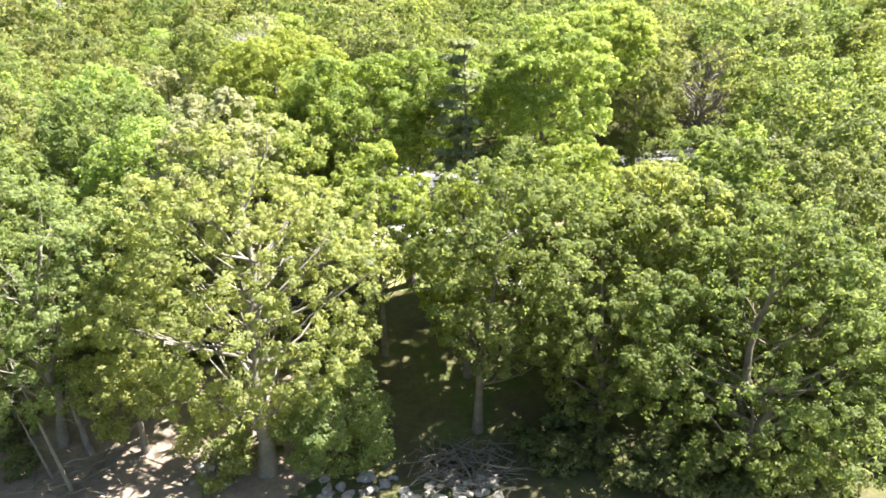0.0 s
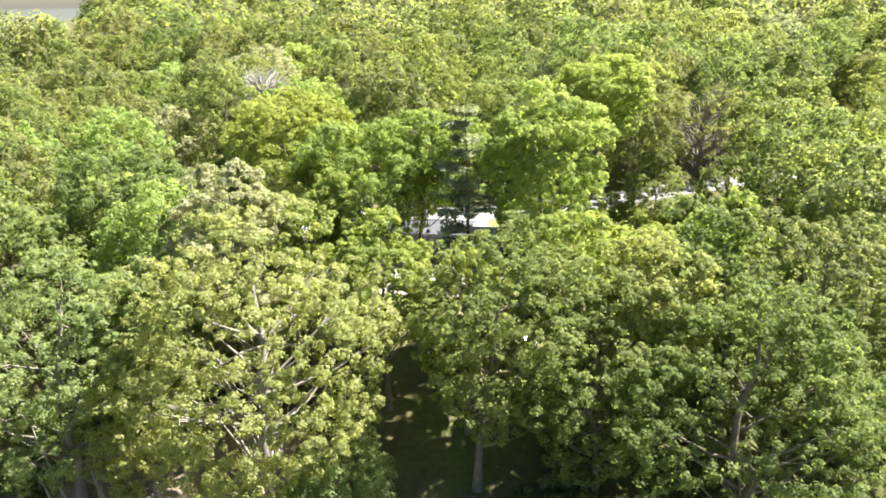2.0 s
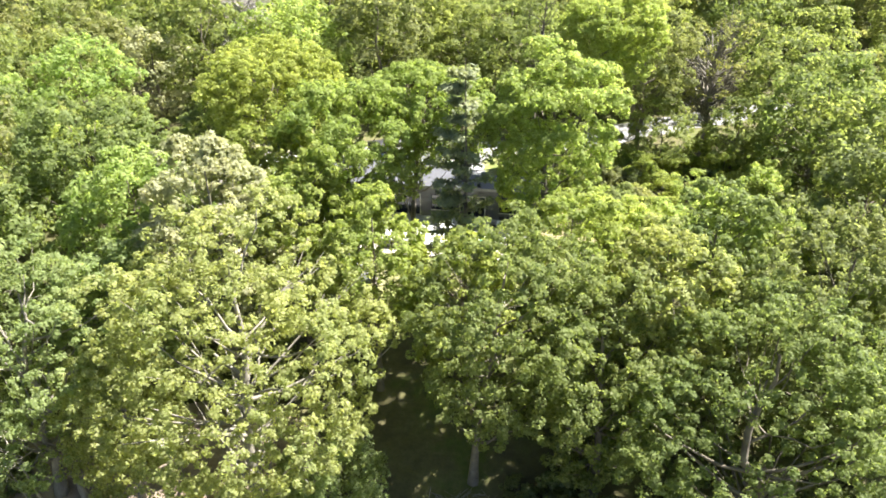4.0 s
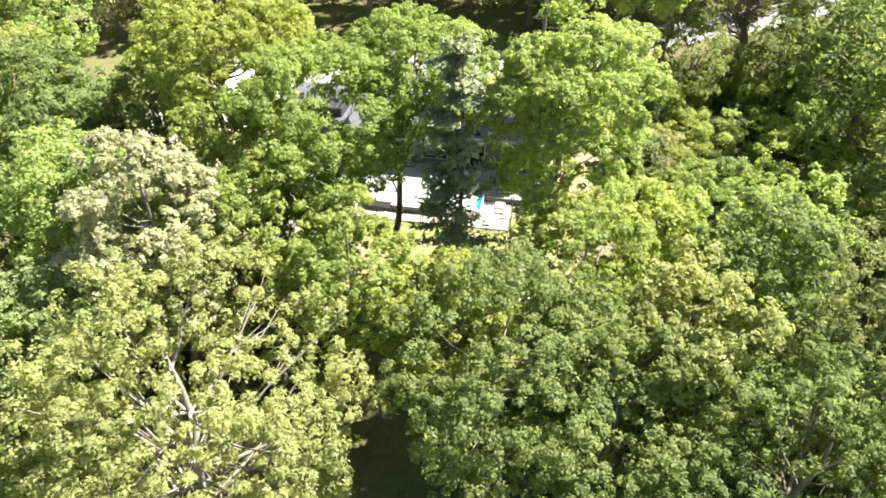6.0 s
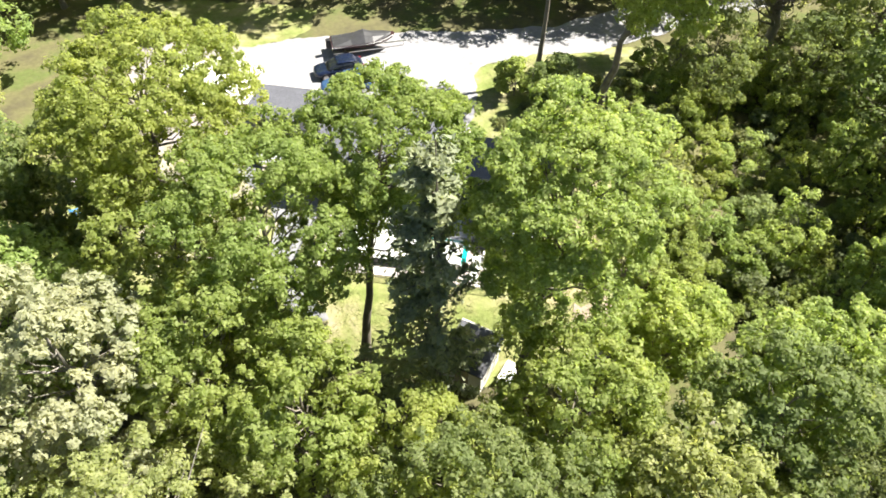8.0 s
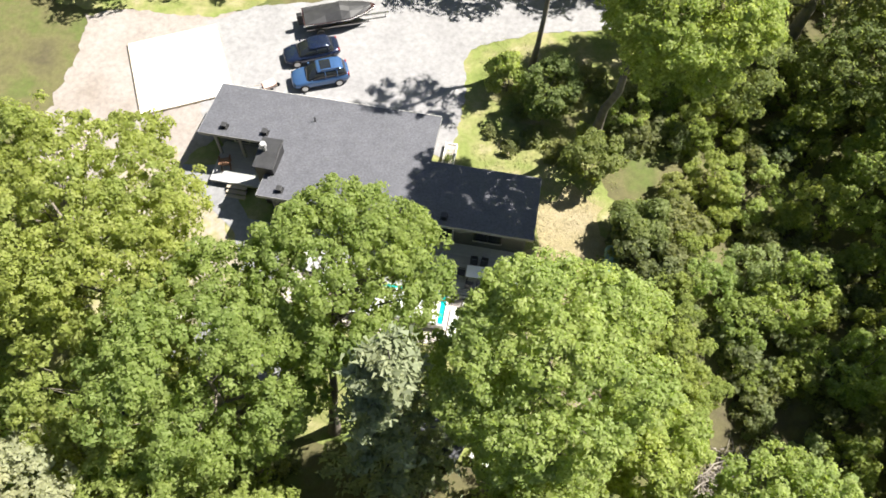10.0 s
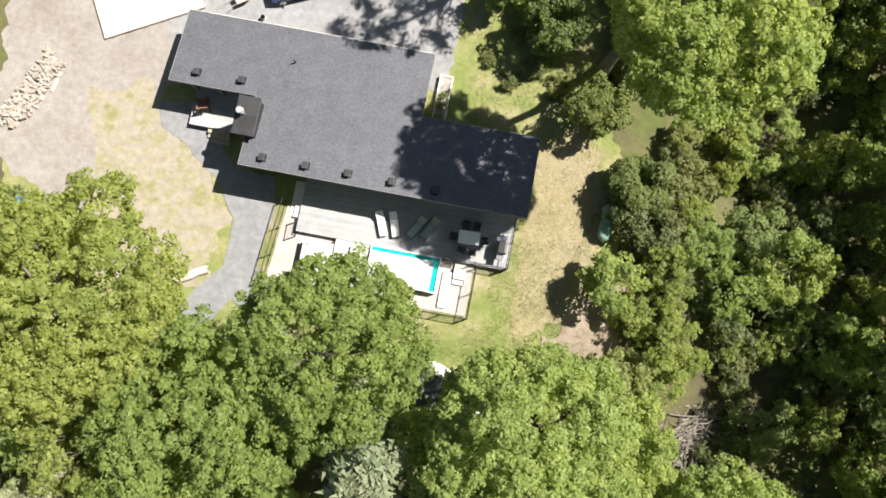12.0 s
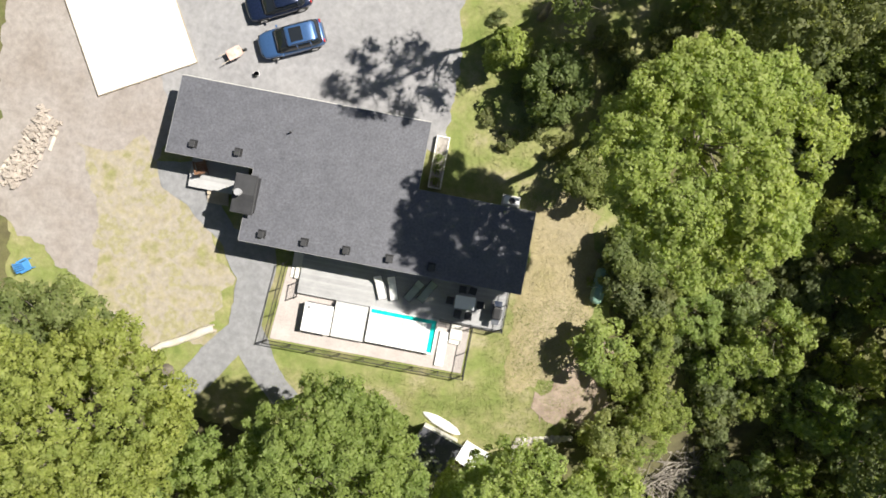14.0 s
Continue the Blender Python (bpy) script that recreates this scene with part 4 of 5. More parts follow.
# porch on the west side
porch = part("porch", boxes((-4.7, 2.5, 0.42, -1.05, 5.86, 0.56), (-4.6, 2.6, 0.0, -4.4, 2.8, 0.42), (-1.3, 2.6, 0.0, -1.1, 2.8, 0.42)), DECK, house, "pale grey boarded porch")
v = 2.5
while v < 5.7:
    part("plank", boxes((-4.74, v, 0.56, -1.02, v + 0.135, 0.59)), DECK, porch)
    v += 0.14
for u in (-4.6, -2.9, -1.2):
    part("post", boxes((u - 0.09, 4.7, 0.59, u + 0.09, 4.88, roof_z(4.8) - 0.23), bevel=0.01), FASCIA, house)
for k in range(3):
    part("step", boxes((-3.5, 2.22 - 0.28 * k, 0.36 - 0.17 * k, -2.1, 2.5 - 0.28 * k, 0.42 - 0.17 * k), (-3.45, 2.26 - 0.28 * k, 0.0, -3.4, 2.48 - 0.28 * k, 0.36 - 0.17 * k), (-2.2, 2.26 - 0.28 * k, 0.0, -2.15, 2.48 - 0.28 * k, 0.36 - 0.17 * k)), WOOD, porch)


def garden_chair(m, material, label):
    """A slatted wooden garden chair with a fanned back and wide arms."""
    chair = thing("garden_chair", m, label, "chair")
    for k in range(5):
        part("seat_slat", boxes((-0.27, -0.3 + 0.115 * k, 0.36 - 0.03 * k, 0.27, -0.2 + 0.115 * k, 0.385 - 0.03 * k)), material, chair)
    for k in range(5):
        x = -0.24 + 0.12 * k
        bm = bmesh.new()
        rod(bm, (x, 0.24, 0.28), (x * 1.25, 0.52, 1.0 - abs(x) * 0.35), 0.05, 0.05, 4)
        part("back_slat", bm, material, chair)
    for s in (-1, 1):
        part("arm", boxes((s * 0.36 - 0.06, -0.36, 0.56, s * 0.36 + 0.06, 0.42, 0.585)), material, chair)
        part("front_leg", boxes((s * 0.33 - 0.03, -0.33, 0, s * 0.33 + 0.03, -0.24, 0.56)), material, chair)
        bm = bmesh.new()
        rod(bm, (s * 0.3, -0.25, 0.34), (s * 0.3, 0.55, 0.03), 0.045, 0.045, 4)
        part("back_leg", bm, material, chair)
    return chair


garden_chair(spot(-4.0, 3.9, 0.59, 200), BROWN_WOOD, "brown wooden garden chair on the porch")

# ---- deck, pool and terrace ----
terrace = tagged(part("terrace", slab([(2.1, -6.38), (14.95, -6.25), (14.95, -2.6), (3.5, -1.4), (2.5, -1.4)], lambda u, v: 0.09, 0.12), PAVER), "beige paved terrace round the pool", "terrace", kind="structure")
terrace.matrix_basis = HOUSE
deck = thing("deck", HOUSE, "raised grey boarded deck along the house", "deck")
part("frame", boxes((3.55, -2.95, 0.1, 16.95, 0.66, 0.5), (6.15, -5.3, 0.1, 8.2, -2.97, 0.62)), SIDING, deck)
v = -2.98
while v < 0.66:
    part("plank", boxes((3.45, v, 0.505, 17.0, v + 0.138, 0.54)), DECK, deck)
    v += 0.145
v = -5.34
while v < -3.05:
    part("plank", boxes((6.1, v, 0.625, 8.25, v + 0.138, 0.66)), PALE_DECK, deck, "bleached pale board")
    v += 0.145
for k in range(2):
    part("step", boxes((3.05 - 0.3 * k, -2.1, 0.3 - 0.17 * k, 3.42 - 0.3 * k, 0.2, 0.35 - 0.17 * k), (3.1 - 0.3 * k, -2.05, 0.09, 3.4 - 0.3 * k, -1.95, 0.3 - 0.17 * k), (3.1 - 0.3 * k, 0.05, 0.09, 3.4 - 0.3 * k, 0.15, 0.3 - 0.17 * k)), CREAM, deck)


def railing(name, a, b, z, height_, label, spacing=1.7, pickets=0.11, group=""):
    """A metal fence run: posts, two rails, and thin uprights panel by panel."""
    a, b = Vector(a), Vector(b)
    run = (b - a).length
    turn = math.degrees(math.atan2(b.y - a.y, b.x - a.x))
    fence = thing(name, spot(a.x, a.y, z, turn), label, "fence" if name == "fence" else "railing", group)
    n = max(1, round(run / spacing))
    for k in range(n + 1):
        x = run * k / n
        part("post", boxes((x - 0.03, -0.03, 0, x + 0.03, 0.03, height_ + 0.04)), BLACK, fence)
    for k in range(n):
        x0, x1 = run * k / n + 0.032, run * (k + 1) / n - 0.032
        part("top_rail", boxes((x0, -0.02, height_ - 0.05, x1, 0.02, height_)), BLACK, fence)
        part("bottom_rail", boxes((x0, -0.015, 0.08, x1, 0.015, 0.11)), BLACK, fence)
        bm = bmesh.new()
        m_ = max(2, int((x1 - x0) / pickets))
        for j in range(1, m_):
            x = x0 + (x1 - x0) * j / m_
            box(bm, x - 0.006, -0.006, 0.112, x + 0.006, 0.006, height_ - 0.052)
        part("uprights", bm, BLACK, fence)
    return fence


railing("fence", (2.35, -1.2), (1.95, -6.5), 0.0, 1.25, "black metal pool fence", group="pool fence")
railing("fence", (1.95, -6.54), (15.08, -6.4), 0.0, 1.25, "black metal pool fence", group="pool fence")
railing("fence", (15.1, -6.36), (15.1, -3.15), 0.0, 1.25, "black metal pool fence", group="pool fence")
railing("deck_railing", (12.95, -2.9), (16.95, -2.9), 0.54, 0.95, "black metal railing on the deck's edge")
railing("deck_railing", (16.97, -2.8), (16.97, 0.4), 0.54, 0.95, "black metal railing on the deck's edge")
railing("pool_gate", (3.4, -2.3), (3.4, -3.3), 0.09, 1.1, "small black metal gate at the deck steps", 1.0)

pool = thing("swim_spa", HOUSE @ pose(8.35, -5.25, 0.09), "white swim pool with a teal rim of water", "pool")
L, W_, HT = 4.5, 2.3, 0.72
part("shell", boxes((0, 0, 0, L, 0.09, HT), (0, W_ - 0.09, 0, L, W_, HT), (0, 0.09, 0, 0.09, W_ - 0.09, HT), (L - 0.09, 0.09, 0, L, W_ - 0.09, HT), (0.09, 0.09, 0.02, L - 0.09, W_ - 0.09, 0.1), bevel=0.02), WHITE, pool)
part("water", boxes((0.092, 0.092, 0.12, L - 0.092, W_ - 0.092, HT - 0.12)), WATER, pool, "clear teal pool water")
cover = part("cover", boxes((0.03, 0.03, HT + 0.004, L / 2 - 0.02, W_ - 0.33, HT + 0.09), bevel=0.03), WHITE, pool, "white insulated cover")
part("cover_panel", boxes((L / 2 + 0.01, 0.03, HT + 0.004, L - 0.42, W_ - 0.33, HT + 0.09), bevel=0.03), WHITE, cover)
hot_tub = thing("hot_tub", HOUSE @ pose(4.15, -5.3, 0.09), "square hot tub under a white cover", "hot tub")
part("cabinet", boxes((0.04, 0.04, 0, 1.86, 1.86, 0.74), bevel=0.04), FASCIA, hot_tub)
part("cover", boxes((0, 0, 0.742, 0.94, 1.9, 0.84), bevel=0.03), WHITE, hot_tub, "white vinyl cover")
part("cover", boxes((0.955, 0, 0.742, 1.9, 1.9, 0.84), bevel=0.03), WHITE, hot_tub, "white vinyl cover")
part("cap", rods(((0.3, 1.6, 0.84), (0.3, 1.6, 0.87), 0.09), sides=14), FASCIA, hot_tub)
bench = thing("pool_bench", HOUSE @ pose(13.1, -6.0, 0.09), "low white slatted pool bench on the terrace", "bench")
for k in range(3):
    part("slat", boxes((0.02 + 0.19 * k, 0, 0.14, 0.2 + 0.19 * k, 2.3, 0.18), bevel=0.008), WHITE, bench)
for y in (0.15, 2.1):
    part("leg", boxes((0.04, y, 0, 0.56, y + 0.06, 0.14)), WHITE, bench)
pool_steps = thing("pool_steps", HOUSE @ pose(13.75, -4.4, 0.09), "cream steps up to the pool", "steps")
for k in range(2):
    part("tread", boxes((0, 0.35 * k, 0, 0.75, 1.3 - 0.3 * k, 0.18 + 0.18 * k), bevel=0.01), CREAM, pool_steps)


def lounger(m, material, label):
    """A sling lounger: tube frame, legs, flat seat and raised back."""
    ob = thing("sun_lounger", m, label, "lounger", "loungers on the deck")
    part("frame", rods(((-0.3, -0.95, 0.3), (-0.3, 0.4, 0.3), 0.02), ((0.3, -0.95, 0.3), (0.3, 0.4, 0.3), 0.02), ((-0.3, -0.95, 0.3), (0.3, -0.95, 0.3), 0.02), ((-0.3, 0.4, 0.3), (0.3, 0.4, 0.3), 0.02)), DARK_PLASTIC, ob)
    for x in (-0.29, 0.29):
        for y in (-0.8, 0.3):
            part("leg", rods(((x, y, 0), (x, y, 0.29), 0.018)), DARK_PLASTIC, ob)
    part("mattress", boxes((-0.29, -0.93, 0.322, 0.29, 0.35, 0.38), bevel=0.025), material, ob)
    tilt = pose(0, 0.37, 0.36, 38)
    part("backrest", boxes((-0.29, 0, -0.03, 0.29, 0.66, 0.04), bevel=0.025, m=tilt), material, ob)
    part("backrest_frame", rods(((-0.31, 0.4, 0.32), (-0.31, 0.9, 0.7), 0.018), ((0.31, 0.4, 0.32), (0.31, 0.9, 0.7), 0.018)), DARK_PLASTIC, ob)
    ob.scale = (0.85, 0.85, 0.9)
    return ob


lounger(spot(8.73, -1.55, 0.54, 22), WHITE, "white padded sun lounger on the deck")
lounger(spot(9.55, -1.45, 0.54, 18), WHITE, "white padded sun lounger on the deck")
lounger(spot(10.95, -1.35, 0.54, -30), CUSHION, "grey-green sun lounger in the shade")
lounger(spot(11.8, -1.25, 0.54, -28), CUSHION, "grey-green sun lounger in the shade")

table = thing("dining_table", spot(14.3, -1.45, 0.54, 2), "white topped outdoor dining table", "table")
part("tabletop", boxes((-0.65, -0.42, 0.71, 0.65, 0.42, 0.75), bevel=0.012), WHITE, table)
for x in (-0.55, 0.55):
    for y in (-0.34, 0.34):
        part("leg", boxes((x - 0.03, y - 0.03, 0, x + 0.03, y + 0.03, 0.71)), DARK_PLASTIC, table)


def dining_chair(m):
    ob = thing("dining_chair", m, "dark metal outdoor dining chair", "chair", "chairs round the table")
    part("seat", boxes((-0.23, -0.23, 0.42, 0.23, 0.23, 0.46), bevel=0.015), DARK_PLASTIC, ob)
    part("backrest", boxes((-0.23, 0.22, 0.52, 0.23, 0.26, 0.9), bevel=0.015), DARK_PLASTIC, ob)
    for x in (-0.21, 0.21):
        part("leg", rods(((x, -0.2, 0), (x, -0.2, 0.42), 0.016)), BLACK, ob)
        part("leg", rods(((x, 0.23, 0), (x, 0.23, 0.9), 0.016)), BLACK, ob)
        part("arm", boxes((x - 0.025, -0.2, 0.62, x + 0.025, 0.22, 0.64)), BLACK, ob)
    return ob


first = dining_chair(spot(13.95, -2.25, 0.54, 176))
for u, v, a in ((14.65, -2.25, 185), (13.35, -1.5, 88), (15.28, -1.45, -86), (14.0, -0.68, 4), (14.65, -0.66, -6)):
    copy_thing(first, spot(u, v, 0.54, a))

grill = thing("barbecue_grill", spot(16.4, -1.7, 0.54, 90), "black gas barbecue with side shelves", "barbecue")
part("cart", boxes((-0.4, -0.26, 0.08, 0.4, 0.26, 0.78), bevel=0.015), BLACK, grill)
bm = boxes((-0.42, -0.29, 0.78, 0.42, 0.29, 1.14), bevel=0.11)
part("lid", bm, BLACK, grill)
part("handle", rods(((-0.3, -0.33, 0.98), (0.3, -0.33, 0.98), 0.016)), STEEL, grill, "steel handle")
for s in (-1, 1):
    part("shelf", boxes((s * 0.6 - 0.18, -0.24, 0.82, s * 0.6 + 0.18, 0.24, 0.86), bevel=0.01), STEEL, grill, "steel side shelf")
    part("wheel", rods(((s * 0.38, 0.22, 0.08), (s * 0.44, 0.22, 0.08), 0.08), sides=12), RUBBER, grill)

# ---- beside the house ----
bed = thing("planter_bed", spot(10.5, 5.35), "cream framed raised bed with dark shrubs", "planter")
part("frame", boxes((0, 0, 0, 0.08, 3.4, 0.45), (0.78, 0, 0, 0.86, 3.4, 0.45), (0.08, 0, 0, 0.78, 0.08, 0.45), (0.08, 3.32, 0, 0.78, 3.4, 0.45), bevel=0.01), CREAM, bed)
part("soil", boxes((0.082, 0.082, 0.02, 0.778, 3.318, 0.37)), STONE, bed)
rng_bed = np.random.default_rng(3)
for y in (0.5, 1.3, 2.0):
    c = np.array([0.43, y, 0.6]) + rng_bed.normal(0, 0.17, (160, 3))
    v_, q_ = leaves_arrays(rng_bed, c, rng_bed.normal(0, 1, (160, 3)), 0.07)
    mesh_arrays("shrub", v_, q_, LEAF["oak"], bed)
ac = thing("cooling_unit", spot(16.0, 5.5, 0.0), "pale metal cooling unit on a pad behind the house", "cooling unit")
part("pad", boxes((-0.6, -0.35, 0, 0.6, 0.35, 0.1)), CONCRETE, ac)
part("casing", boxes((-0.5, -0.25, 0.1, 0.5, 0.25, 0.9), bevel=0.03), WHITE, ac)
part("fan_guard", rods(((0, 0, 0.9), (0, 0, 0.93), 0.2), sides=18), DARK_PLASTIC, ac)


def capsule(bm, a, b, r, sides=24, rings=6):
    """A tank body with rounded ends, lying from a to b."""
    a, b = Vector(a), Vector(b)
    way = (b - a).normalized()
    turn = way.to_track_quat("Z", "Y").to_matrix()
    rows = []
    prof = [(-r * 0.85 * math.cos(t), r * math.sin(t), 0) for t in np.linspace(0.12, math.pi / 2, rings)] + [(r * 0.85 * math.sin(t), r * math.cos(t), 1) for t in np.linspace(0, math.pi / 2 - 0.12, rings)]
    for h, rad, end in prof:
        c = b if end else a
        rows.append([bm.verts.new(c + way * h + turn @ Vector((rad * math.cos(t), rad * math.sin(t), 0))) for t in np.linspace(0, 2 * math.pi, sides, endpoint=False)])
    for p, q in zip(rows, rows[1:]):
        for i in range(sides):
            j = (i + 1) % sides
            bm.faces.new([p[i], p[j], q[j], q[i]])
    bm.faces.new(rows[0][::-1])
    bm.faces.new(rows[-1])
    bmesh.ops.recalc_face_normals(bm, faces=bm.faces[:])


tank = thing("gas_tank", pose(13.1, 70.3, 0, 0, 0, -9), "grey-green horizontal gas tank on short feet", "gas tank")
bm = bmesh.new()
capsule(bm, (0, -0.85, 0.62), (0, 0.85, 0.62), 0.42)
part("body", bm, TANK, tank, smooth=True)
part("valve_dome", rods(((0, 0, 1.0), (0, 0, 1.17), 0.15), sides=16), TANK, tank)
part("band", rods(((0, 0.62, 0.62), (0, 0.66, 0.62), 0.428), sides=28), TANK, tank)
for y in (-0.6, 0.6):
    part("foot", boxes((-0.3, y - 0.08, 0, 0.3, y + 0.08, 0.3)), CONCRETE, tank)
part("pipe", rods(((0, 0, 1.1), (-0.5, -0.15, 1.05), 0.015), ((-0.5, -0.15, 1.05), (-0.55, -0.2, 0.0), 0.015)), STEEL, tank)


# ---- vehicles ----
def loft(stations, sides_fn):
    """A closed skin through rings of points, one ring for each station along x."""
    bm = bmesh.new()
    rows = [[bm.verts.new(p) for p in sides_fn(*s)] for s in stations]
    n = len(rows[0])
    for p, q in zip(rows, rows[1:]):
        for i in range(n):
            j = (i + 1) % n
            bm.faces.new([p[i], p[j], q[j], q[i]])
    bm.faces.new(rows[0][::-1])
    bm.faces.new(rows[-1])
    bmesh.ops.recalc_face_normals(bm, faces=bm.faces[:])
    return bm


def squircle(x, w, z0, z1, belly=0.5, power=3.2, n=20, narrow=0.0):
    """A rounded cross-section of half-width w between two heights."""
    ring = []
    for t in np.linspace(0, 2 * math.pi, n, endpoint=False):
        c, s = math.cos(t), math.sin(t)
        y = w * math.copysign(abs(c) ** (2 / power), c)
        k = math.copysign(abs(s) ** (2 / power), s)
        mid = z0 + (z1 - z0) * belly
        z = mid + (z1 - mid) * k if k > 0 else mid + (mid - z0) * k
        ring.append((x, y * (1 - narrow * max(0, k)), z))
    return ring


def car(name, m, label, coat, tall, long, sunroof):
    """A car that faces +x: shell, glasshouse, roof, lamps, mirrors and wheels."""
    ob = thing(name, m, label, "car")
    k = long / 4.6
    belt = 0.98 if tall > 1.55 else 0.88
    shell = [(-2.3, 0.5, 0.5, belt - 0.16), (-2.26, 0.7, 0.36, belt - 0.04), (-2.1, 0.81, 0.28, belt + 0.02), (-1.7, 0.87, 0.24, belt + 0.03), (-0.9, 0.89, 0.22, belt + 0.02), (0.0, 0.89, 0.22, belt), (0.8, 0.88, 0.22, belt - 0.01), (1.3, 0.87, 0.23, belt - 0.05), (1.75, 0.84, 0.25, belt - 0.12), (2.05, 0.77, 0.29, belt - 0.2), (2.22, 0.64, 0.35, belt - 0.28), (2.3, 0.44, 0.42, belt - 0.36)]
    part("body", loft(shell, lambda x, w, a, b: squircle(x * k, w, a, b, 0.55, 4.5)), coat, ob, smooth=True)
    back = -2.12 if tall > 1.55 else -1.85
    cabin = [(back, 0.7, belt - 0.1, belt + 0.02), (back + 0.18, 0.78, belt - 0.1, tall - 0.26), (back + 0.42, 0.81, belt - 0.1, tall - 0.08), (back + 0.9, 0.82, belt - 0.1, tall - 0.02), (-0.3, 0.82, belt - 0.1, tall - 0.01), (0.15, 0.81, belt - 0.1, tall - 0.07), (0.5, 0.8, belt - 0.1, tall - 0.22), (0.85, 0.77, belt - 0.1, belt + 0.16), (1.15, 0.7, belt - 0.12, belt - 0.02)]
    part("glasshouse", loft(cabin, lambda x, w, a, b: squircle(x * k, w, a, b, 0.3, 3.6, 20, 0.2)), GLASS, ob, "dark tinted windows", True)
    top = [(back + 0.22, 0.5, tall - 0.2, tall - 0.17), (back + 0.45, 0.62, tall - 0.12, tall - 0.04), (back + 0.9, 0.66, tall - 0.1, tall + 0.014), (-0.3, 0.66, tall - 0.1, tall + 0.02), (0.1, 0.63, tall - 0.13, tall - 0.03), (0.22, 0.55, tall - 0.14, tall - 0.08)]
    part("roof_panel", loft(top, lambda x, w, a, b: squircle(x * k, w, a, b, 0.4, 3.0, 16)), coat, ob, smooth=True)
    if sunroof:
        part("sunroof", boxes((-0.95 * k, -0.44, tall + 0.004, -0.1 * k, 0.44, tall + 0.026), bevel=0.01), GLASS, ob, "black glass sunroof")
        for s in (-1, 1):
            part("roof_rail", boxes(((back + 0.55) * k, s * 0.6 - 0.02, tall - 0.03, -0.1 * k, s * 0.6 + 0.02, tall + 0.05), bevel=0.008), BLACK, ob)
    for s in (-1, 1):
        for x in (-0.4, -1.35):
            bm = bmesh.new()
            rod(bm, (x * k, s * 0.83, belt - 0.02), ((x + 0.02) * k, s * 0.65, tall - 0.08), 0.035, 0.035, 6)
            part("pillar", bm, coat, ob)
        part("mirror", boxes((0.66 * k, s * 0.93 - 0.08, belt - 0.03, 0.79 * k, s * 0.93 + 0.08, belt + 0.1), bevel=0.035), coat, ob)
        part("headlight", boxes((1.98 * k, s * 0.58 - 0.15, belt - 0.37, 2.2 * k, s * 0.58 + 0.15, belt - 0.25), bevel=0.04), GLASS, ob, "clear headlight")
        part("tail_light", boxes((-2.28 * k, s * 0.62 - 0.13, belt - 0.2, -2.16 * k, s * 0.62 + 0.13, belt - 0.03), bevel=0.03), TAIL, ob, "red tail light")
        for x in (-1.38, 1.4):
            wheel = part("wheel", rods(((x * k, s * 0.68, 0.34), (x * k, s * 0.9, 0.34), 0.34), sides=20), RUBBER, ob)
            part("rim", rods(((x * k, s * 0.86, 0.34), (x * k, s * 0.912, 0.34), 0.22), sides=16), STEEL, wheel)
    part("bumper", boxes((2.12 * k, -0.5, 0.3, 2.32 * k, 0.5, 0.46), bevel=0.06), DARK_PLASTIC, ob)
    part("rear_bumper", boxes((-2.33 * k, -0.58, 0.34, -2.18 * k, 0.58, 0.62), bevel=0.05), DARK_PLASTIC, ob)
    return ob


car("car", pose(-7.7, 84.6, 0.064, 0, 0, 198), "light blue sport utility car with a glass sunroof", BLUE_CAR, 1.6, 4.25, True)
car("car", pose(-8.7, 86.95, 0.064, 0, 0, 200), "dark blue saloon car", NAVY_CAR, 1.4, 4.2, False)

boat = thing("boat", pose(-7.1, 90.5, 0.064, 0, 0, 16), "dark covered motor boat on a trailer", "boat")


def hull_ring(x, w, keel, top):
    return [(x, 0, keel), (x, w * 0.7, keel + 0.22), (x, w, top - 0.05), (x, w * 0.96, top), (x, -w * 0.96, top), (x, -w, top - 0.05), (x, -w * 0.7, keel + 0.22)]


part("hull", loft([(-2.7, 1.0, 0.5, 1.2), (-1.0, 1.05, 0.48, 1.22), (0.8, 1.0, 0.5, 1.26), (2.0, 0.66, 0.62, 1.32), (2.7, 0.28, 0.85, 1.38), (2.95, 0.05, 1.15, 1.4)], hull_ring), HULL, boat)
part("stripe", loft([(-2.72, 1.03, 1.1, 1.14), (0.8, 1.03, 1.14, 1.19), (2.0, 0.69, 1.2, 1.25), (2.75, 0.29, 1.28, 1.33)], lambda x, w, a, b: [(x, -w, a), (x, w, a), (x, w, b), (x, -w, b)]), WHITE, boat, "white stripe")
part("cover", loft([(-2.6, 0.95, 1.21, 1.3), (-1.0, 1.0, 1.23, 1.55), (0.2, 1.0, 1.25, 1.85), (0.9, 0.95, 1.27, 1.6), (2.0, 0.62, 1.32, 1.46), (2.6, 0.28, 1.38, 1.44)], lambda x, w, a, b: [(x, -w, a), (x, -w * 0.5, b - 0.06), (x, 0, b), (x, w * 0.5, b - 0.06), (x, w, a)]), DARK_PLASTIC, boat, "black canvas cover")
trailer = part("trailer", boxes((-2.6, -0.75, 0.38, 2.3, -0.65, 0.46), (-2.6, 0.65, 0.38, 2.3, 0.75, 0.46), (2.0, -0.06, 0.38, 4.0, 0.06, 0.46), (-1.6, -1.05, 0.3, -1.5, 1.05, 0.38)), STEEL, boat)
for s in (-1, 1):
    part("wheel", rods(((-1.55, s * 0.98, 0.31), (-1.55, s * 1.16, 0.31), 0.31), sides=18), RUBBER, trailer)
part("jack", rods(((3.7, 0, 0), (3.7, 0, 0.5), 0.035)), STEEL, trailer)
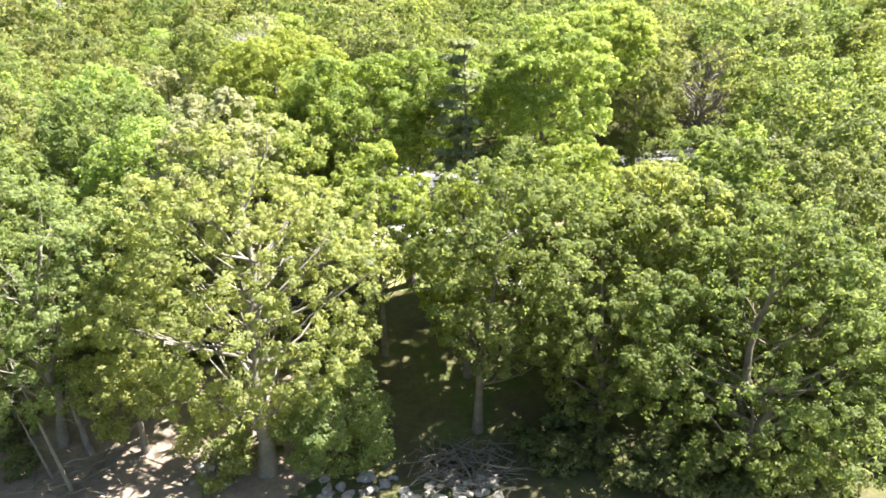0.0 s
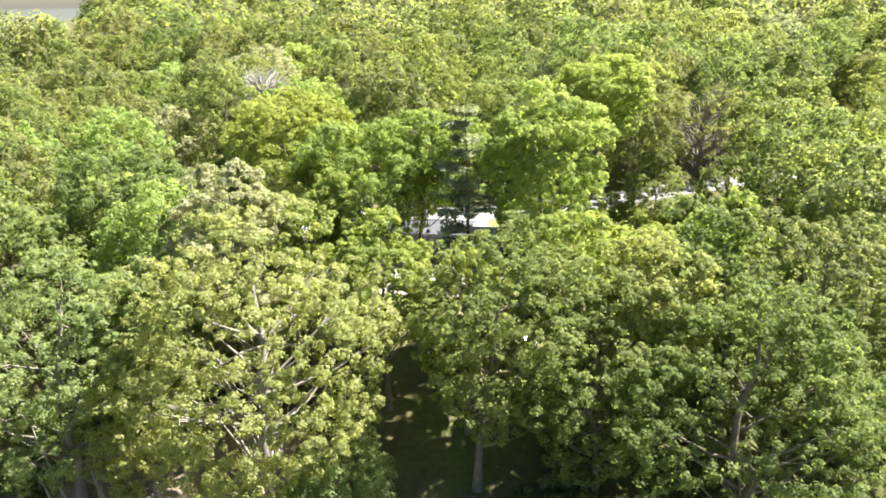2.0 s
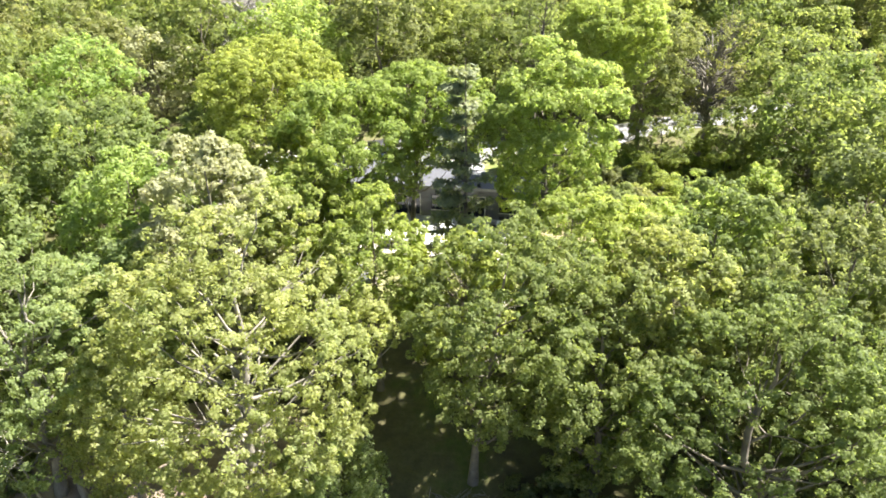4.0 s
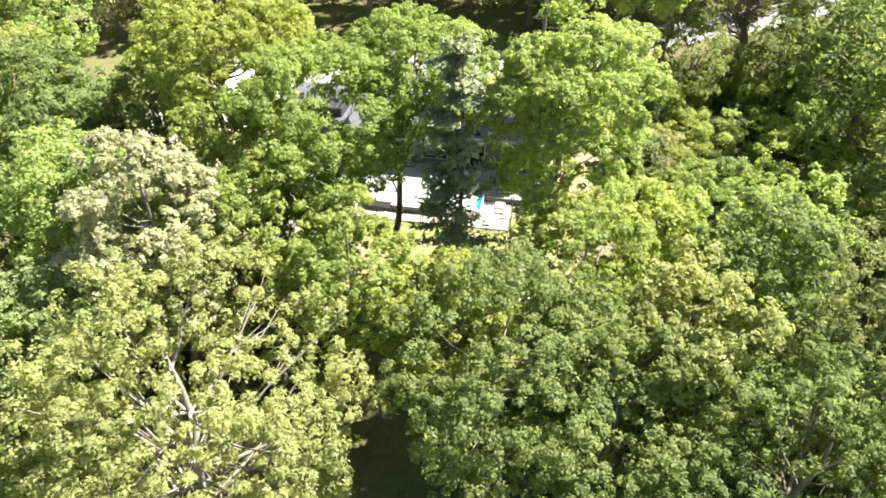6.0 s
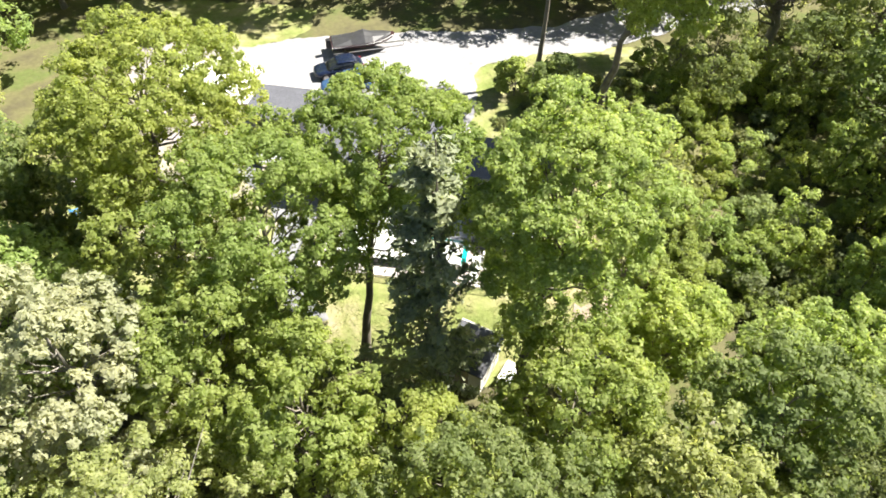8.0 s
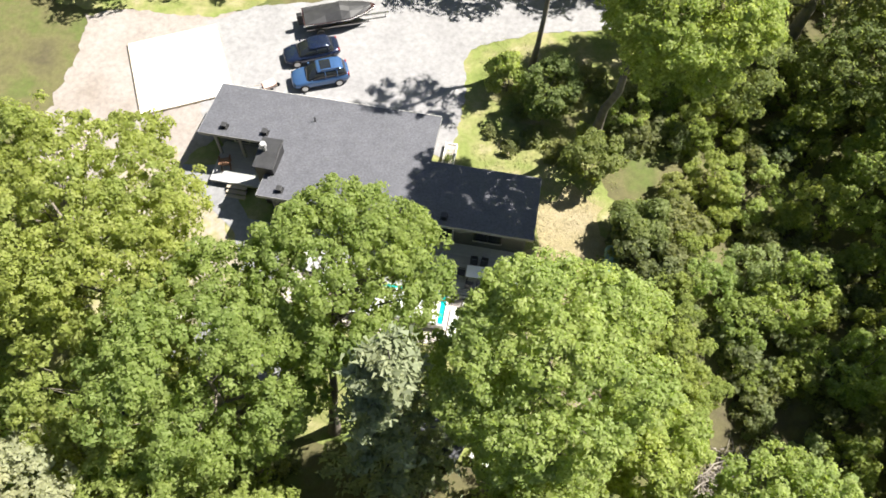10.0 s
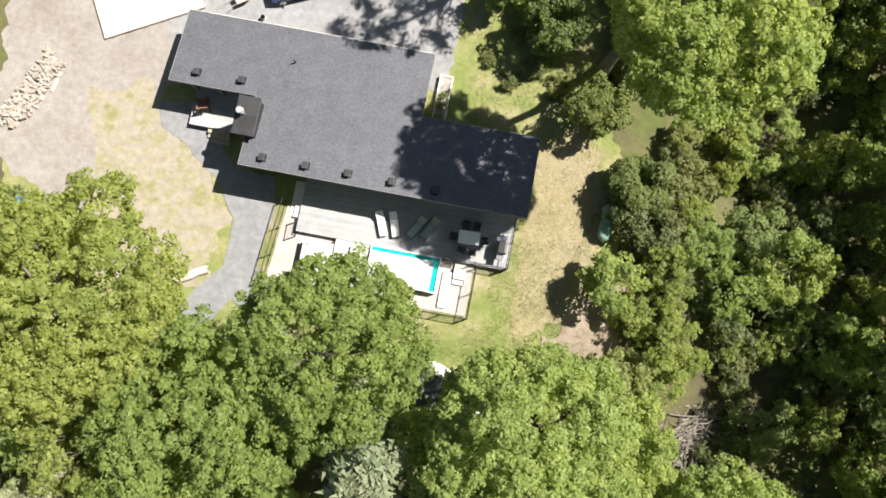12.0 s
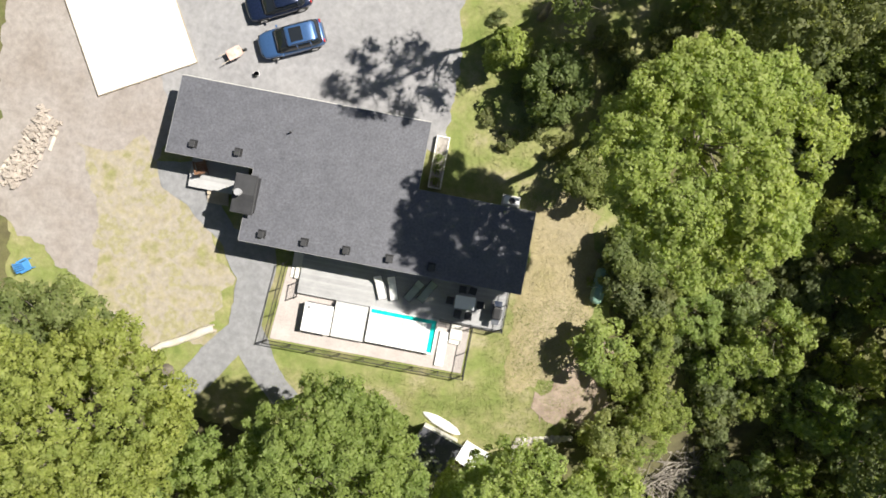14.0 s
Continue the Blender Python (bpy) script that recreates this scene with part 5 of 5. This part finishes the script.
part("motor", boxes((-3.15, -0.2, 0.6, -2.72, 0.2, 1.5), bevel=0.08), BLACK, boat)

# ---- yard ----
pad = thing("concrete_slab", pose(-20.15, 80.3, 0.03, 0, 0, 22.2), "fresh white concrete slab with form boards", "concrete slab")
part("slab", boxes((0, 0, 0, 6.75, 7.2, 0.2), bevel=0.015), CLEAN_CONCRETE, pad)
for x0, y0, x1, y1 in ((-0.06, -0.06, 6.81, -0.004), (-0.06, 7.204, 6.81, 7.26), (-0.06, 0.0, -0.004, 7.2), (6.754, 0.0, 6.81, 7.2)):
    part("form_board", boxes((x0, y0, 0, x1, y1, 0.19)), WOOD, pad)
for k in range(6):
    part("stake", boxes((0.5 + 1.15 * k, -0.1, 0, 0.55 + 1.15 * k, -0.064, 0.24)), WOOD, pad)

cart = thing("wheelbarrow", pose(-11.35, 83.5, 0.05, 0, 0, 30), "wheelbarrow under a faded red and white cloth", "wheelbarrow")
part("tray", loft([(-0.5, 0.22, 0.3, 0.5), (-0.45, 0.33, 0.28, 0.6), (0.3, 0.36, 0.3, 0.62), (0.52, 0.3, 0.4, 0.64)], lambda x, w, a, b: [(x, -w * 0.7, a), (x, w * 0.7, a), (x, w, b), (x, -w, b)]), PINK_CLOTH, cart)
part("wheel", rods(((0.62, -0.05, 0.18), (0.62, 0.05, 0.18), 0.18), sides=14), RUBBER, cart)
for s in (-1, 1):
    part("handle", rods(((0.6, s * 0.1, 0.2), (-1.0, s * 0.3, 0.55), 0.022)), WOOD, cart)
    part("leg", rods(((-0.35, s * 0.22, 0.32), (-0.4, s * 0.24, 0.0), 0.02)), BLACK, cart)
bucket = thing("bucket", pose(-9.9, 82.35, 0.05), "white plastic bucket by the back wall", "bucket")
bm = bmesh.new()
rod(bm, (0, 0, 0), (0, 0, 0.36), 0.13, 0.16, 16)
part("pail", bm, WHITE, bucket)
part("rim", rods(((0, 0, 0.33), (0, 0, 0.36), 0.17), sides=16), WHITE, bucket)
low_seat = garden_chair(pose(-24.4, 68.9, ground_z(-24.4, 68.9) + 0.02, 0, 0, 120), BLUE_PLASTIC, "blue plastic garden chair on the grass")


def trunk_log(name, a, b, r, material, label, seed):
    rng = np.random.default_rng(seed)
    a, b = np.array(a, float), np.array(b, float)
    k = np.linspace(0, 1, 9)[:, None]
    p = a + (b - a) * k + rng.normal(0, 0.06, (9, 3)) * [1, 1, 0.2]
    rr = r * (1 - 0.3 * k[:, 0]) * rng.uniform(0.9, 1.1, 9)
    v, f = tube_arrays(p, rr, 10)
    ob = mesh_arrays(name, v, f, material, None, True)
    return tagged(ob, label, "log")


trunk_log("log", (-11.8, 65.6, 0.27), (-15.6, 64.0, 0.24), 0.3, LOGWOOD, "pale barkless fallen log lying on the grass", 1)


def wood_pile():
    """A loose heap of split logs; each one an object on one of a few shared meshes."""
    pile = thing("wood_pile", pose(-24.6, 76.4, 0.03, 0, 0, 62), "long heap of pale split firewood", "firewood")
    rng = random.Random(8)
    shapes = []
    for s in range(4):
        bm = bmesh.new()
        a = rng.uniform(0.1, 0.16)
        tri = [(-a, 0, 0), (a, 0, 0), (a * 0.6, 0, a * 1.3), (-a * 0.3, 0, a * 1.5)]
        r0 = [bm.verts.new((x, -0.21, z)) for x, _, z in tri]
        r1 = [bm.verts.new((x * 0.95, 0.21, z)) for x, _, z in tri]
        for i in range(4):
            j = (i + 1) % 4
            bm.faces.new([r0[i], r0[j], r1[j], r1[i]])
        bm.faces.new(r0[::-1])
        bm.faces.new(r1)
        bmesh.ops.recalc_face_normals(bm, faces=bm.faces[:])
        me = bpy.data.meshes.new("split_log")
        bm.to_mesh(me)
        bm.free()
        me.materials.append(FIREWOOD)
        shapes.append(me)
    for n in range(300):
        layer = 0 if n < 150 else (1 if n < 245 else 2)
        ob = new("split_log", rng.choice(shapes))
        ob.parent = pile
        x = rng.uniform(-2.9, 2.9) * (1 - 0.12 * layer)
        y = rng.uniform(-0.85, 0.85) * (1 - 0.28 * layer)
        ob.matrix_basis = pose(x, y, 0.02 + 0.15 * layer, rng.uniform(-14, 14), rng.uniform(-20, 20), rng.uniform(0, 360))
    for x, y, a in ((1.4, -1.0, 10), (-1.8, 0.95, -8)):
        board = part("board", boxes((-0.7, -0.1, 0, 0.7, 0.1, 0.05)), LOGWOOD, pile)
        board.matrix_basis = pose(x, y, 0.04, 0, 0, a)


wood_pile()


def stones(name, spots, label, seed, smallest=0.18, largest=0.36, category="stones", material=None, squash=0.6):
    """A group of rounded field stones, each a part on a few shared meshes."""
    rng = random.Random(seed)
    first_x, first_y = spots[0]
    heap = thing(name, pose(first_x, first_y, 0), label, category)
    shapes = []
    for s in range(4):
        bm = bmesh.new()
        bmesh.ops.create_icosphere(bm, subdivisions=2, radius=1)
        for v in bm.verts:
            v.co *= 1 + 0.35 * noise.noise(v.co * 1.3 + Vector((seed, s * 7, 0)))
            v.co.z *= squash
        me = bpy.data.meshes.new("stone")
        bm.to_mesh(me)
        bm.free()
        me.materials.append(material or STONE)
        shapes.append(me)
    for x, y in spots:
        ob = new("stone", rng.choice(shapes))
        ob.parent = heap
        r = rng.uniform(smallest, largest)
        ob.matrix_basis = pose(x - first_x, y - first_y, ground_z(x, y) + r * 0.3, rng.uniform(-15, 15), rng.uniform(-15, 15), rng.uniform(0, 360)) @ Matrix.Diagonal((r, r * rng.uniform(0.7, 1), r, 1))
    return heap


stones("stone_wall", [(8.8 + 0.38 * k, 59.35 + 0.05 * k) for k in range(10)] + [(8.6 - 0.02 * k, 58.9 - 0.42 * k) for k in range(9)] + [(8.75 + 0.36 * k, 59.2 + 0.05 * k) for k in range(8)], "low wall of pale field stones", 3, 0.18, 0.3, "stone wall")
rnd_s = random.Random(4)
stones("shore_rocks", [(rnd_s.uniform(-7.0, 3.0), rnd_s.uniform(36.6, 39.4)) for _ in range(110)] + [(rnd_s.uniform(-15, -11.5), rnd_s.uniform(38.4, 40.4)) for _ in range(14)], "pale rocks along the shore bank", 5, 0.12, 0.4, "rocks", STONE)


def sticks(name, x, y, count, spread, label, seed, length=2.2, material=None):
    """A heap of dead branches, each a bent tapered stick, joined."""
    rng = np.random.default_rng(seed)
    pieces = []
    for n in range(count):
        a = rng.uniform(0, math.pi)
        c = rng.normal(0, spread, 2)
        run = length * rng.uniform(0.4, 1.1)
        z = abs(rng.normal(0, 0.35)) * math.exp(-(c @ c) / (spread * spread * 4)) + 0.06
        k = np.linspace(-0.5, 0.5, 5)[:, None]
        p = np.concatenate([c[0] + math.cos(a) * run * k, c[1] + math.sin(a) * run * k, z + 0.25 * rng.normal() * k], 1) + rng.normal(0, 0.06, (5, 3))
        pieces.append(tube_arrays(p, np.linspace(0.05, 0.012, 5) * rng.uniform(0.5, 1.3), 5))
    v, f = join_arrays(pieces)
    ob = mesh_arrays(name, v, f, material or DEADWOOD)
    ob.matrix_basis = pose(x, y, ground_z(x, y))
    return tagged(ob, label, "brush pile", kind="stuff")


sticks("brush_pile", 19.6, 57.2, 260, 1.3, "heap of grey dead branches", 6, 3.0)
sticks("driftwood", 0.9, 40.6, 170, 1.5, "grey driftwood and dead branches on the bank", 7, 3.4)
sticks("fallen_branches", -21.5, 39.5, 60, 2.4, "scattered dead branches on the slope", 9, 2.6)

zs = ground_z(3.1, 58.5)
shed = thing("garden_shed", pose(3.1, 58.5, zs, 0, 0, -25.5), "small garden shed with a dark grey roof", "shed")
part("wall", boxes((-1.25, -1.25, 0, 1.25, -1.17, 2.15), (-1.25, 1.17, 0, 1.25, 1.25, 2.15), (-1.25, -1.17, 0, -1.17, 1.17, 2.15), (1.17, -1.17, 0, 1.25, 1.17, 2.15)), CREAM, shed)
part("roof", slab([(-1.42, -1.5), (1.42, -1.5), (1.42, 1.5), (-1.42, 1.5)], lambda u, v: 2.3 + 0.1 * v, 0.12), SHINGLE, shed, "dark grey shingle roof")
part("fascia", boxes((-1.42, 1.503, 2.3, 1.42, 1.62, 2.47)), CREAM, shed, "white roof edge board")
part("door", boxes((-0.45, -1.29, 0.05, 0.45, -1.252, 1.95), bevel=0.01), WOOD, shed)
canoe = thing("canoe", pose(3.55, 60.25, ground_z(3.5, 60.2), 0, 0, -28), "white canoe lying upside down by the shed", "canoe")
part("hull", loft([(-1.5, 0.05, 0.05, 0.2), (-1.2, 0.22, 0.03, 0.34), (-0.5, 0.36, 0.03, 0.42), (0.5, 0.36, 0.03, 0.42), (1.2, 0.22, 0.03, 0.34), (1.5, 0.05, 0.05, 0.2)], lambda x, w, a, b: [(x, -w, a), (x, -w * 0.85, (a + b) / 2), (x, -w * 0.4, b), (x, w * 0.4, b), (x, w * 0.85, (a + b) / 2), (x, w, a)]), WHITE, canoe, smooth=True)
part("gunwale", rods(((-1.25, -0.26, 0.04), (1.25, -0.26, 0.04), 0.025), ((-1.25, 0.26, 0.04), (1.25, 0.26, 0.04), 0.025)), WOOD, canoe)
dock = thing("stored_dock", pose(5.85, 57.95, ground_z(5.8, 58), 0, 0, -27), "white floating dock section stored on the grass", "dock")
part("deck_panel", boxes((-0.95, -0.8, 0.42, 0.95, 0.8, 0.5), bevel=0.04), WHITE, dock)
for x in (-0.7, 0.7):
    part("float", boxes((x - 0.22, -0.75, 0.0, x + 0.22, 0.75, 0.415), bevel=0.06), WHITE, dock)
